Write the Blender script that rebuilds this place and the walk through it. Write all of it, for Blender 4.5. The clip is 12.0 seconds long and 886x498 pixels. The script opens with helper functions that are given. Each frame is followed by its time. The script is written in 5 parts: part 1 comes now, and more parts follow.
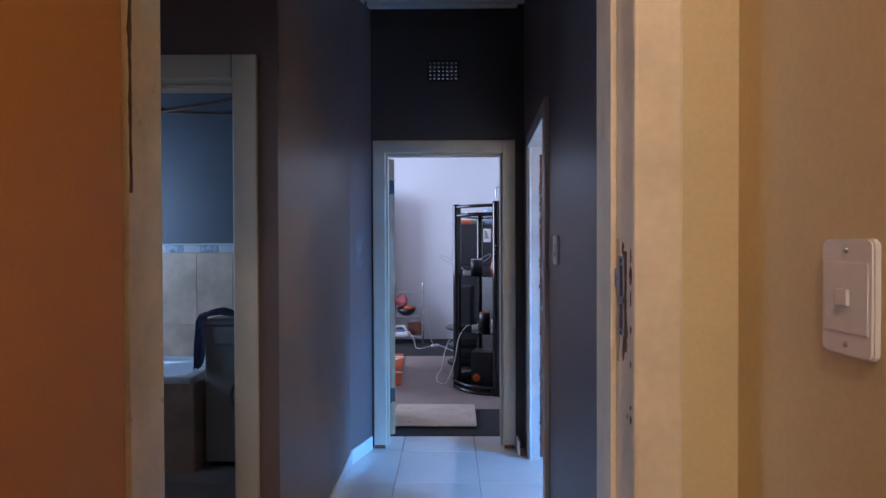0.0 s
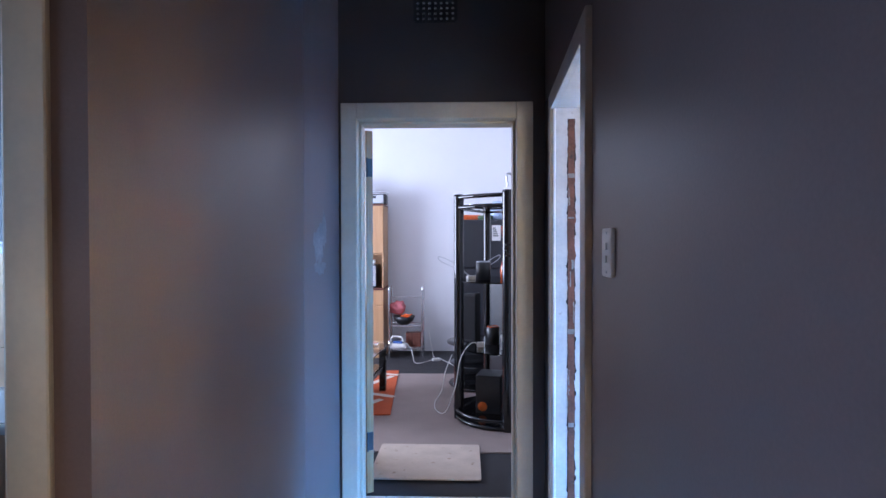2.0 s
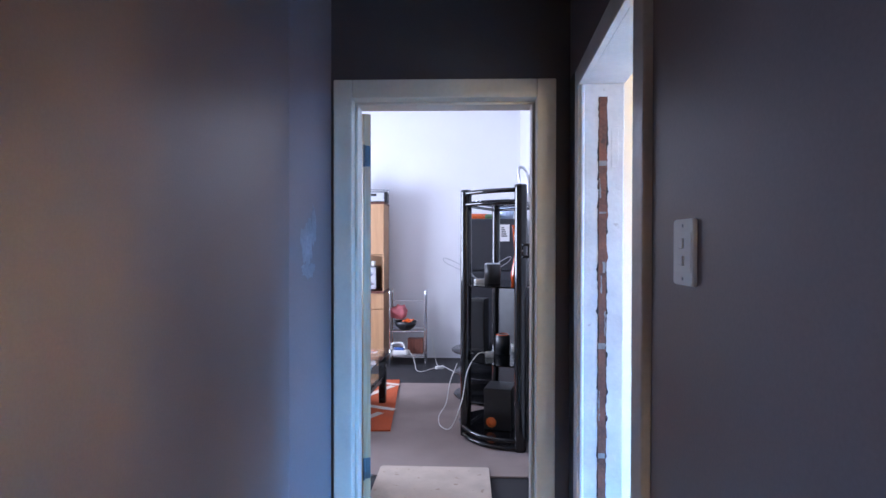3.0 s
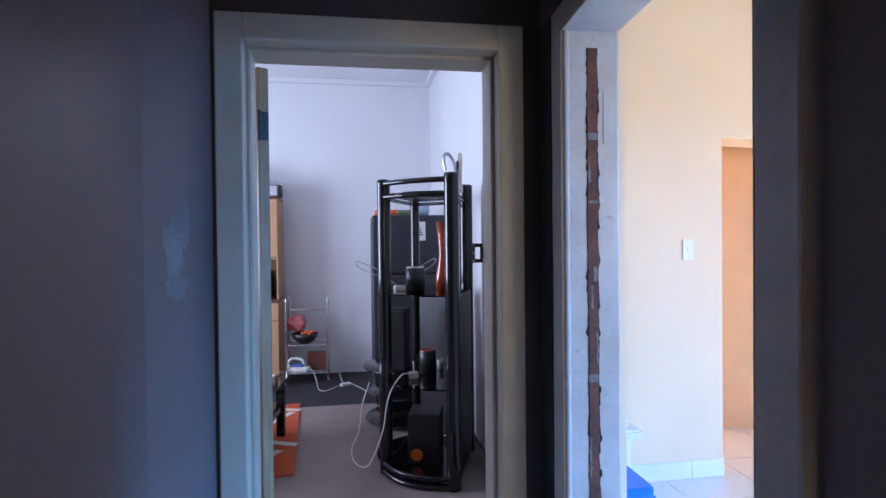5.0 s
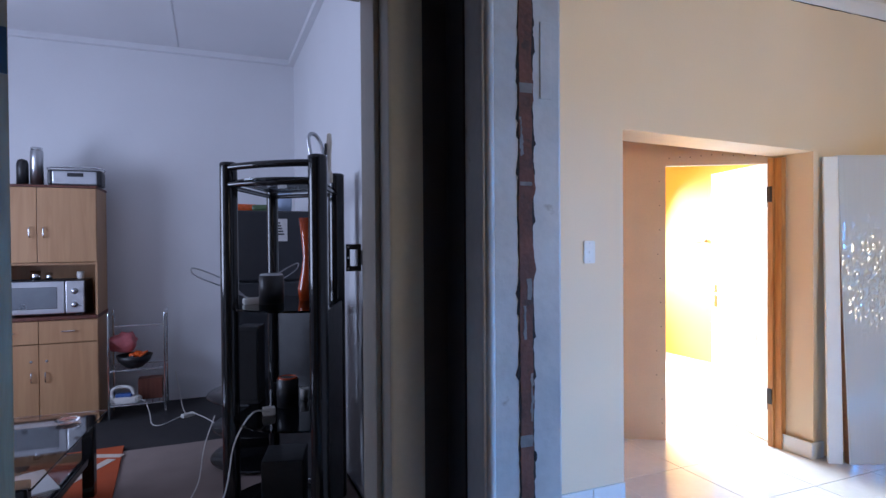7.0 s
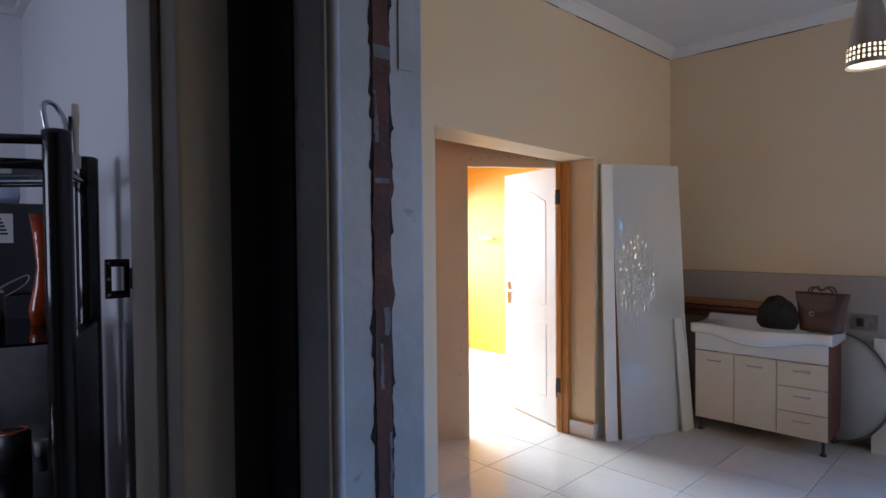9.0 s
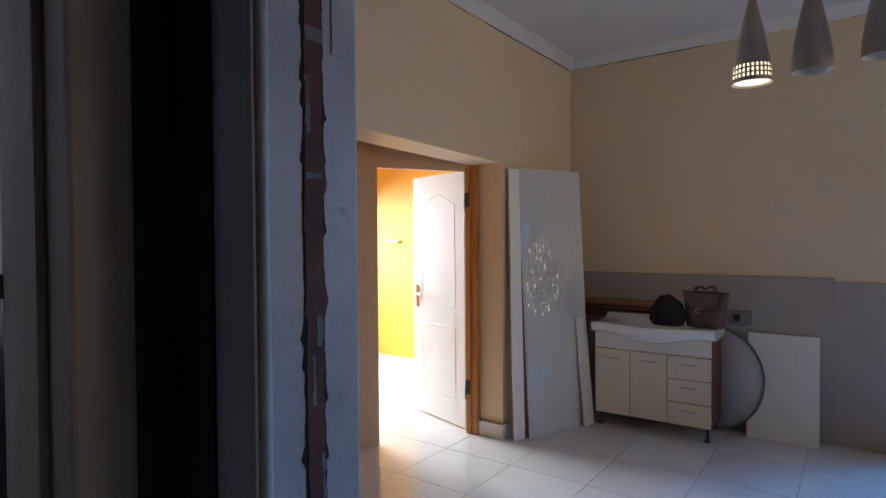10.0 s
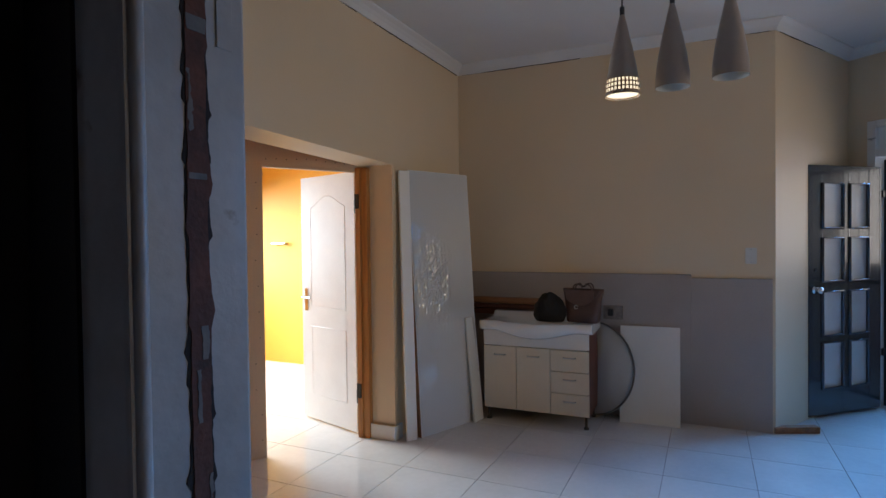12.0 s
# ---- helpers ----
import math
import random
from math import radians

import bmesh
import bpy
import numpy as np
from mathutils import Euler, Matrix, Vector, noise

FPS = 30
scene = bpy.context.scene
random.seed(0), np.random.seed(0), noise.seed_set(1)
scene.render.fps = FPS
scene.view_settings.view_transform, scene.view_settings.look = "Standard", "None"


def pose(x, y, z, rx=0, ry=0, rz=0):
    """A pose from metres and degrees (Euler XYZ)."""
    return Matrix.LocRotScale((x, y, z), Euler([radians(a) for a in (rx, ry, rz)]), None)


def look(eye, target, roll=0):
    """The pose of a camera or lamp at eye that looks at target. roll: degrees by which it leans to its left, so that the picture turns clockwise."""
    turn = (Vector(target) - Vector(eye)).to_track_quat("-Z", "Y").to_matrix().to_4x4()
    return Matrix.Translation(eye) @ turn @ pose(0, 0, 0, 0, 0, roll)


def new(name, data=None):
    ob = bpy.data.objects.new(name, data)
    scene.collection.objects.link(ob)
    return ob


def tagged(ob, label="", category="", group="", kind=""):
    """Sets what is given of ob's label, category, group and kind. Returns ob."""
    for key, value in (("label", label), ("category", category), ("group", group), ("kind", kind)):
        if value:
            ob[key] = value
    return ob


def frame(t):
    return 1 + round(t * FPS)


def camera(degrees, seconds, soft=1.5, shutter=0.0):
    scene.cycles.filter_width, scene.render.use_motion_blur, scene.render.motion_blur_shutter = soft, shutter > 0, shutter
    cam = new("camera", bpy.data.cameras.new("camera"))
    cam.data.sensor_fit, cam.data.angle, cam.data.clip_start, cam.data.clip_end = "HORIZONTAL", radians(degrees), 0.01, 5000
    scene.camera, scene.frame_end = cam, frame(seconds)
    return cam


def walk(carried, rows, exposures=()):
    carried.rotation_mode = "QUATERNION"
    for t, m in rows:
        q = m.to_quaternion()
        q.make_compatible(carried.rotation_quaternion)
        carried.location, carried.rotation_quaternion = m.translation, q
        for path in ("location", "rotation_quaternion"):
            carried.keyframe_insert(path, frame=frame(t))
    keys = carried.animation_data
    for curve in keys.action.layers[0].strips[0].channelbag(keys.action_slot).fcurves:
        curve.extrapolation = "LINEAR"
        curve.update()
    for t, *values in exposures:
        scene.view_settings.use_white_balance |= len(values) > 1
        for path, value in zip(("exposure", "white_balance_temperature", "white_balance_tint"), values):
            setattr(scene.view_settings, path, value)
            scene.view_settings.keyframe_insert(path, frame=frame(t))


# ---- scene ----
cam = camera(76.2, 12.0)
PATH = [
    (0, (0.603, 0.345, 1.42), (0.585, 2.345, 1.396), -0.2),
    (0.5, (0.628, 0.616, 1.413), (0.603, 2.615, 1.388), -0.2),
    (1, (0.643, 0.889, 1.407), (0.606, 2.889, 1.383), -0.1),
    (1.5, (0.661, 1.13, 1.413), (0.613, 3.129, 1.386), -0.2),
    (2, (0.689, 1.352, 1.414), (0.633, 3.351, 1.387), -0.1),
    (2.5, (0.682, 1.547, 1.4), (0.615, 3.545, 1.375), -0.3),
    (2.7, (0.671, 1.626, 1.401), (0.598, 3.624, 1.379), -0.0),
    (4.5, (0.516, 2.234, 1.391), (0.692, 4.226, 1.372), -0.4),
    (5, (0.496, 2.402, 1.408), (0.815, 4.376, 1.382), -0.6),
    (5.5, (0.506, 2.557, 1.4), (0.961, 4.504, 1.374), -0.6),
    (6, (0.547, 2.736, 1.403), (1.109, 4.655, 1.377), -0.6),
    (6.5, (0.594, 2.884, 1.403), (1.242, 4.776, 1.375), -0.6),
    (6.7, (0.604, 2.93, 1.403), (1.29, 4.808, 1.377), -0.5),
    (8.5, (0.651, 3.266, 1.419), (1.888, 4.837, 1.382), -0.6),
    (9, (0.679, 3.316, 1.437), (2.061, 4.761, 1.391), -0.5),
    (9.5, (0.686, 3.36, 1.438), (2.194, 4.673, 1.396), -0.4),
    (10, (0.683, 3.397, 1.434), (2.294, 4.581, 1.397), -0.4),
    (10.5, (0.683, 3.411, 1.437), (2.364, 4.495, 1.399), -0.5),
    (11, (0.683, 3.41, 1.434), (2.414, 4.411, 1.398), -0.5),
    (11.5, (0.683, 3.41, 1.436), (2.457, 4.332, 1.401), -0.6),
    (12, (0.683, 3.411, 1.438), (2.494, 4.26, 1.401), -0.7),
]
walk(cam, [(t, look(eye, target, roll)) for t, eye, target, roll in PATH],
     [(0, 0.22, 5900, 14), (0.6, 0.27, 5850, 14), (1.0, 0.40, 5900, 14), (2.7, 0.98, 6200, 14), (4.5, 0.33, 6150, 14), (5.5, 0.06, 5950, 14), (6.5, -0.46, 5750, 14), (8.5, -1.55, 6150, 14), (9.5, -1.98, 6350, 14), (12, -2.30, 6500, 14)])

# ---- light ----
world = bpy.data.worlds.new("sky")
scene.world = world
world.use_nodes = True
_n = world.node_tree.nodes
_sky = _n.new("ShaderNodeTexSky")
_sky.sky_type = "NISHITA"
_sky.sun_disc = False
_sky.sun_elevation, _sky.sun_rotation = radians(38), 0.0
world.node_tree.links.new(_sky.outputs[0], _n["Background"].inputs[0])
_n["Background"].inputs[1].default_value = 0.12

sun_data = bpy.data.lights.new("sun", "SUN")
sun_data.energy, sun_data.angle, sun_data.color = 4.0, radians(0.5), (1.0, 0.93, 0.82)
sun = new("sun", sun_data)
sun.matrix_world = look((0, 7.88, 6.16), (0, 0, 0))


def window_light(name, eye, target, w, h, watts, colour, spread=180):
    d = bpy.data.lights.new(name, "AREA")
    d.spread = radians(spread)
    d.shape, d.size, d.size_y, d.energy, d.color = "RECTANGLE", w, h, watts, colour
    ob = new(name, d)
    ob.matrix_world = look(eye, target)
    return ob


DAY = (0.72, 0.86, 1.0)
# Unseen fill added for the entry walls, an assumed ceiling lamp without a body.
lamp_data = bpy.data.lights.new("entry_fill", "POINT")
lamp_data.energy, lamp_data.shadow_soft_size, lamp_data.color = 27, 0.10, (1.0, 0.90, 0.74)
entry_fill = new("entry_fill", lamp_data)
entry_fill.matrix_world = pose(0.56, -0.40, 2.82)
window_light("daylight_bedroom", (-2.42, 6.3, 1.55), (0, 6.3, 1.4), 1.7, 1.2, 108, (0.68, 0.77, 1.0))
window_light("daylight_bathroom", (-2.52, 3.45, 1.65), (-2.05, 4.6, 1.5), 0.7, 0.7, 12, (0.40, 0.63, 1.0), 125)
window_light("daylight_lobby", (-1.13, 1.92, 1.5), (1.08, 1.85, 1.3), 0.7, 1.1, 2.2, (0.32, 0.58, 1.0), 80)
window_light("daylight_orange_room", (4.75, 8.86, 1.5), (4.7, 6.6, 0.2), 1.9, 1.3, 720, (0.74, 0.90, 1.0), 120)
window_light("skylight_front_door", (7.72, 0.76, 2.45), (4.3, 2.8, 0.0), 2.1, 0.95, 190, (0.10, 0.40, 1.0), 56)
window_light("skylight_side_window", (5.60, 0.76, 1.9), (3.4, 2.9, 0.0), 0.82, 0.6, 92, (0.07, 0.38, 1.0), 76)
window_light("daylight_front_door", (6.62, 1.33, 1.6), (5.6, 2.9, 1.9), 1.0, 0.9, 12, (1.0, 0.94, 0.86), 80)
window_light("daylight_kitchen_window", (3.6, 0.22, 1.6), (4.0, 5.4, 2.2), 1.6, 1.1, 34, (1.0, 0.82, 0.56), 92)
# Weak added fill from an assumed window at the unseen end of the entry.
window_light("fill_entry_south", (0.80, -1.90, 1.6), (0.15, 1.4, 1.4), 0.34, 1.1, 2.5, (1.0, 0.89, 0.78), 100)


# ---- materials ----
def mat(name, colour, rough=0.6, metal=0.0, vary=0.12, scale=3.0, fine=60.0, bump=0.08, dirt=None, dirt_at=0.62, by_object=False, spec=0.5, coat=0.0):
    """A surface with broad stains, fine grain and relief, in world metres (by_object: in the object's own)."""
    m = bpy.data.materials.new(name)
    m.use_nodes = True
    t = m.node_tree
    N, L = t.nodes, t.links
    b = N["Principled BSDF"]
    b.inputs["Roughness"].default_value = rough
    b.inputs["Metallic"].default_value = metal
    b.inputs["Specular IOR Level"].default_value = spec
    b.inputs["Coat Weight"].default_value = coat
    if by_object:
        src = N.new("ShaderNodeTexCoord").outputs["Object"]
        info = N.new("ShaderNodeObjectInfo")
        add = N.new("ShaderNodeVectorMath")
        add.operation = "ADD"
        mul = N.new("ShaderNodeMath")
        mul.operation = "MULTIPLY"
        mul.inputs[1].default_value = 37.0
        L.new(info.outputs["Random"], mul.inputs[0])
        L.new(src, add.inputs[0])
        L.new(mul.outputs[0], add.inputs[1])
        src = add.outputs[0]
    else:
        src = N.new("ShaderNodeNewGeometry").outputs["Position"]

    def noise_tex(s, detail):
        n = N.new("ShaderNodeTexNoise")
        n.inputs["Scale"].default_value, n.inputs["Detail"].default_value = s, detail
        L.new(src, n.inputs["Vector"])
        return n
    big, small = noise_tex(scale, 4), noise_tex(fine, 3)
    mix = N.new("ShaderNodeMix")
    mix.data_type = "RGBA"
    c = Vector(colour)
    mix.inputs[6].default_value = (*(c * (1 - vary)), 1)
    mix.inputs[7].default_value = (*[min(1, q) for q in c * (1 + vary)], 1)
    s = N.new("ShaderNodeMath")
    s.operation = "MULTIPLY_ADD"
    s.inputs[1].default_value = 0.35
    L.new(small.outputs[0], s.inputs[0])
    L.new(big.outputs[0], s.inputs[2])
    off = N.new("ShaderNodeMapRange")
    off.inputs[1].default_value, off.inputs[2].default_value = 0.42, 0.92
    L.new(s.outputs[0], off.inputs[0])
    L.new(off.outputs[0], mix.inputs[0])
    out = mix.outputs[2]
    if dirt:
        d = noise_tex(scale * 2.3, 6)
        r = N.new("ShaderNodeMapRange")
        r.inputs[1].default_value, r.inputs[2].default_value = dirt_at, dirt_at + 0.06
        L.new(d.outputs[0], r.inputs[0])
        m2 = N.new("ShaderNodeMix")
        m2.data_type = "RGBA"
        m2.inputs[7].default_value = (*dirt, 1)
        L.new(r.outputs[0], m2.inputs[0])
        L.new(out, m2.inputs[6])
        out = m2.outputs[2]
    L.new(out, b.inputs["Base Color"])
    rr = N.new("ShaderNodeMapRange")
    rr.inputs[3].default_value, rr.inputs[4].default_value = max(0.02, rough * 0.8), min(1, rough * 1.2)
    L.new(big.outputs[0], rr.inputs[0])
    L.new(rr.outputs[0], b.inputs["Roughness"])
    if bump:
        bp = N.new("ShaderNodeBump")
        bp.inputs["Strength"].default_value, bp.inputs["Distance"].default_value = bump, 0.01
        L.new(s.outputs[0], bp.inputs["Height"])
        L.new(bp.outputs[0], b.inputs["Normal"])
    return m


def wood(name, light, dark, axis="Z", scale=9.0, rough=0.45, bump=0.1):
    m = mat(name, light, rough, bump=0.0, by_object=True)
    t = m.node_tree
    N, L = t.nodes, t.links
    b = N["Principled BSDF"]
    co = N.new("ShaderNodeTexCoord")
    mp = N.new("ShaderNodeMapping")
    mp.inputs["Scale"].default_value = tuple(0.08 if a == axis else 1.0 for a in "XYZ")
    w = N.new("ShaderNodeTexNoise")
    w.inputs["Scale"].default_value, w.inputs["Detail"].default_value, w.inputs["Distortion"].default_value = scale * 4, 6, 0.8
    L.new(co.outputs["Object"], mp.inputs[0])
    L.new(mp.outputs[0], w.inputs["Vector"])
    r = N.new("ShaderNodeValToRGB")
    r.color_ramp.elements[0].position, r.color_ramp.elements[1].position = 0.32, 0.68
    r.color_ramp.elements[0].color, r.color_ramp.elements[1].color = (*dark, 1), (*light, 1)
    L.new(w.outputs[0], r.inputs[0])
    L.new(r.outputs[0], b.inputs["Base Color"])
    bp = N.new("ShaderNodeBump")
    bp.inputs["Strength"].default_value, bp.inputs["Distance"].default_value = bump, 0.005
    L.new(w.outputs[0], bp.inputs["Height"])
    L.new(bp.outputs[0], b.inputs["Normal"])
    return m


def glass(name, tint=(1, 1, 1), rough=0.02):
    m = bpy.data.materials.new(name)
    m.use_nodes = True
    b = m.node_tree.nodes["Principled BSDF"]
    b.inputs["Base Color"].default_value = (*tint, 1)
    b.inputs["Roughness"].default_value = rough
    b.inputs["Transmission Weight"].default_value = 1.0
    b.inputs["IOR"].default_value = 1.45
    return m


def glow(name, colour, strength):
    m = bpy.data.materials.new(name)
    m.use_nodes = True
    b = m.node_tree.nodes["Principled BSDF"]
    b.inputs["Base Color"].default_value = (*colour, 1)
    b.inputs["Emission Color"].default_value = (*colour, 1)
    b.inputs["Emission Strength"].default_value = strength
    return m


M = dict(
    plum=mat("plum_grey_wall_paint", (0.16, 0.112, 0.105), 0.42, vary=0.16, scale=1.6, fine=140, bump=0.05),
    # Darker copy of plum: the shade at the passage end is in the colour.
    plum_shaded=mat("plum_wall_paint_shaded", (0.055, 0.046, 0.047), 0.5, vary=0.2, scale=1.6, fine=140, bump=0.05),
    white_wall=mat("white_wall_paint", (0.74, 0.74, 0.76), 0.6, vary=0.04, scale=1.2, fine=120, bump=0.04),
    cream_wall=mat("cream_wall_paint", (0.74, 0.58, 0.395), 0.5, vary=0.05, scale=1.0, fine=130, bump=0.05),
    beige_wall=mat("beige_wall_paint", (0.67, 0.53, 0.28), 0.5, vary=0.12, scale=1.3, fine=130, bump=0.06),
    ochre_wall=mat("ochre_wall_paint", (0.42, 0.17, 0.04), 0.5, vary=0.12, scale=2.0, fine=130, bump=0.05),
    orange_wall=mat("orange_wall_paint", (0.88, 0.45, 0.06), 0.55, vary=0.05, scale=1.0, fine=130, bump=0.05),
    bath_wall=mat("grey_bathroom_paint", (0.12, 0.125, 0.135), 0.5, vary=0.14, scale=2.0, fine=120, bump=0.06),
    ceil=mat("white_ceiling_board", (0.74, 0.72, 0.70), 0.7, vary=0.05, scale=1.5, fine=90, bump=0.04, dirt=(0.32, 0.24, 0.16), dirt_at=0.78),
    frame=mat("worn_cream_frame_paint", (0.55, 0.48, 0.38), 0.4, vary=0.1, scale=5, fine=70, bump=0.12, dirt=(0.30, 0.20, 0.12), dirt_at=0.74),
    frame_white=mat("worn_white_frame_paint", (0.57, 0.53, 0.50), 0.36, vary=0.14, scale=6, fine=50, bump=0.3, dirt=(0.34, 0.26, 0.2), dirt_at=0.70),
    frame_yellow=mat("stained_cream_frame_paint", (0.74, 0.62, 0.43), 0.4, vary=0.14, scale=7, fine=60, bump=0.15, dirt=(0.42, 0.24, 0.09), dirt_at=0.70),
    scar=mat("bare_brown_frame_wood", (0.15, 0.052, 0.030), 0.7, vary=0.6, scale=9, fine=90, bump=0.5, dirt=(0.075, 0.035, 0.024), dirt_at=0.60),
    stain=mat("tan_bare_frame_undercoat", (0.50, 0.33, 0.16), 0.6, vary=0.25, scale=16, fine=90, bump=0.2),
    dull_steel=mat("dull_stained_steel", (0.30, 0.32, 0.36), 0.55, 0.6, vary=0.3, scale=40, fine=120, bump=0.1),
    rust=mat("rusted_steel", (0.16, 0.07, 0.03), 0.7, 0.3, vary=0.5, scale=30, fine=120, bump=0.4),
    skirt=mat("white_tile_skirting", (0.70, 0.69, 0.67), 0.25, vary=0.06, scale=4, bump=0.03),
    tile=mat("pale_porcelain_floor_tile", (0.64, 0.59, 0.54), 0.10, vary=0.09, scale=2.2, fine=30, bump=0.012, by_object=True),
    grout=mat("grey_floor_grout", (0.30, 0.26, 0.235), 0.8, vary=0.2, scale=12),
    wall_tile=mat("beige_marbled_wall_tile", (0.78, 0.56, 0.40), 0.16, vary=0.2, scale=5.5, fine=18, bump=0.02, by_object=True),
    enamel=mat("white_enamel", (0.78, 0.79, 0.80), 0.12, vary=0.03, scale=4, bump=0.0, coat=0.3),
    white=mat("white_gloss_laminate", (0.76, 0.74, 0.71), 0.3, vary=0.04, scale=4, bump=0.02),
    cream=mat("cream_laminate", (0.70, 0.62, 0.50), 0.35, vary=0.04, scale=4, bump=0.02),
    white_paint=mat("white_door_paint", (0.80, 0.79, 0.77), 0.4, vary=0.04, scale=5, bump=0.04),
    board=mat("pinkish_plasterboard", (0.60, 0.43, 0.29), 0.8, vary=0.08, scale=3, fine=100, bump=0.05),
    grey_board=mat("grey_plasterboard", (0.40, 0.345, 0.315), 0.7, vary=0.08, scale=2, fine=90, bump=0.05),
    black=mat("black_gloss_tube", (0.007, 0.007, 0.008), 0.10, vary=0.1, scale=20, bump=0.0),
    black_plastic=mat("black_plastic", (0.02, 0.02, 0.022), 0.4, vary=0.2, scale=20, bump=0.03),
    dark_steel=mat("dark_grey_appliance_steel", (0.033, 0.035, 0.041), 0.4, 0.2, vary=0.1, scale=4, bump=0.02),
    chrome=mat("chrome", (0.75, 0.76, 0.78), 0.12, 1.0, vary=0.05, scale=10, bump=0.0),
    steel=mat("brushed_steel", (0.55, 0.56, 0.58), 0.3, 1.0, vary=0.08, scale=12, bump=0.02),
    carpet=mat("grey_brown_carpet", (0.26, 0.20, 0.178), 0.95, vary=0.1, scale=5, fine=260, bump=0.5),
    dark_carpet=mat("black_floor_carpet", (0.022, 0.02, 0.022), 0.95, vary=0.3, scale=6, fine=240, bump=0.5),
    mat_cream=mat("cream_woven_mat", (0.52, 0.42, 0.34), 0.95, vary=0.12, scale=8, fine=200, bump=0.6, dirt=(0.36, 0.26, 0.2), dirt_at=0.66),
    rug_red=mat("red_orange_rug", (0.46, 0.075, 0.016), 0.95, vary=0.12, scale=8, fine=240, bump=0.6),
    rug_white=mat("cream_rug_pile", (0.62, 0.53, 0.45), 0.95, vary=0.1, scale=8, fine=240, bump=0.6),
    pine=wood("beech_laminate", (0.52, 0.30, 0.15), (0.44, 0.24, 0.115), "Z", 6, 0.4, 0.03),
    edge_wood=wood("worn_door_edge_wood", (0.46, 0.30, 0.15), (0.30, 0.17, 0.075), "Z", 10),
    timber=wood("varnished_meranti_timber", (0.52, 0.24, 0.075), (0.36, 0.14, 0.035), "Z", 10),
    plank=wood("raw_reddish_plank", (0.36, 0.17, 0.075), (0.24, 0.10, 0.04), "Y", 10),
    mahogany=wood("dark_red_cabinet_side", (0.16, 0.05, 0.03), (0.09, 0.025, 0.015), "Z", 9),
    front_door=mat("dark_stained_front_door", (0.026, 0.034, 0.052), 0.24, vary=0.12, scale=6, fine=50, bump=0.01, spec=0.8, coat=0.5),
    scar_dark=mat("broken_paint_edge", (0.03, 0.02, 0.017), 0.8, vary=0.4, scale=20, bump=0.4),
    smear=mat("grey_filler_smear", (0.23, 0.20, 0.18), 0.7, vary=0.3, scale=20, bump=0.3),
    leather=mat("brown_leather", (0.095, 0.052, 0.044), 0.38, vary=0.2, scale=14, fine=160, bump=0.2),
    black_cloth=mat("black_cloth", (0.012, 0.011, 0.012), 0.9, vary=0.2, scale=14, fine=120, bump=0.3),
    plastic_white=mat("white_switch_plastic", (0.72, 0.70, 0.66), 0.35, vary=0.04, scale=20, bump=0.01),
    plastic_blue=mat("bright_blue_plastic", (0.004, 0.17, 0.74), 0.3, vary=0.06, scale=8, bump=0.02),
    plastic_orange=mat("orange_plastic", (0.85, 0.18, 0.03), 0.35, vary=0.06, scale=8, bump=0.02),
    plastic_pink=mat("pink_plastic_bag", (0.50, 0.13, 0.14), 0.45, vary=0.15, scale=18, bump=0.3),
    cone=mat("brown_grey_lacquered_shade", (0.35, 0.29, 0.26), 0.3, vary=0.08, scale=8, bump=0.01),
    cable=mat("white_cable_sheath", (0.66, 0.64, 0.60), 0.5, vary=0.06, scale=20, bump=0.0),
    tan=mat("tan_cable_sheath", (0.22, 0.10, 0.06), 0.5, vary=0.1, scale=20, bump=0.0),
    hose=mat("grey_ribbed_hose", (0.17, 0.165, 0.165), 0.5, vary=0.1, scale=20, bump=0.05),
    paper=mat("printed_paper", (0.68, 0.66, 0.64), 0.8, vary=0.08, scale=20, bump=0.02),
    patch=mat("grey_filler_patch", (0.20, 0.18, 0.18), 0.7, vary=0.3, scale=14, fine=80, bump=0.2),
    cloth=mat("grey_blue_cloth", (0.20, 0.20, 0.27), 0.9, vary=0.6, scale=22, fine=120, bump=0.4),
    ember=mat("red_orange_packaging", (0.80, 0.13, 0.02), 0.35, vary=0.3, scale=30, bump=0.1),
    amber=mat("amber_red_glass", (0.42, 0.06, 0.012), 0.1, vary=0.3, scale=9, bump=0.0, coat=0.4),
    ground=mat("pale_concrete_paving", (0.36, 0.35, 0.33), 0.9, vary=0.15, scale=1.2, fine=30, bump=0.2),
    glass=glass("clear_glass"),
    frost=mat("frosted_door_glass", (0.80, 0.82, 0.84), 0.45, vary=0.08, scale=5, fine=90, bump=0.1),
    dark_glass=glass("dark_smoked_glass", (0.06, 0.065, 0.07), 0.03),
    grey_glass=mat("grey_satin_glass", (0.48, 0.48, 0.49), 0.35, vary=0.06, scale=6, bump=0.0),
    smoke=glass("smoked_glass", (0.35, 0.38, 0.40), 0.03),
    bulb=glow("lit_bulb", (1.0, 0.86, 0.60), 7.0),
)


# ---- mesh helpers ----
def add_box(bm, x0, x1, y0, y1, z0, z1, bev=0.0, m=None):
    made = bmesh.ops.create_cube(bm, size=1.0)["verts"]
    for v in made:
        v.co = Vector(((x0 + x1) / 2 + v.co.x * (x1 - x0), (y0 + y1) / 2 + v.co.y * (y1 - y0), (z0 + z1) / 2 + v.co.z * (z1 - z0)))
    if m is not None:
        bmesh.ops.transform(bm, matrix=m, verts=made)
    if bev:
        es = list({e for v in made for e in v.link_edges})
        bmesh.ops.bevel(bm, geom=es, offset=bev, segments=2, affect="EDGES", profile=0.6)
    return bm


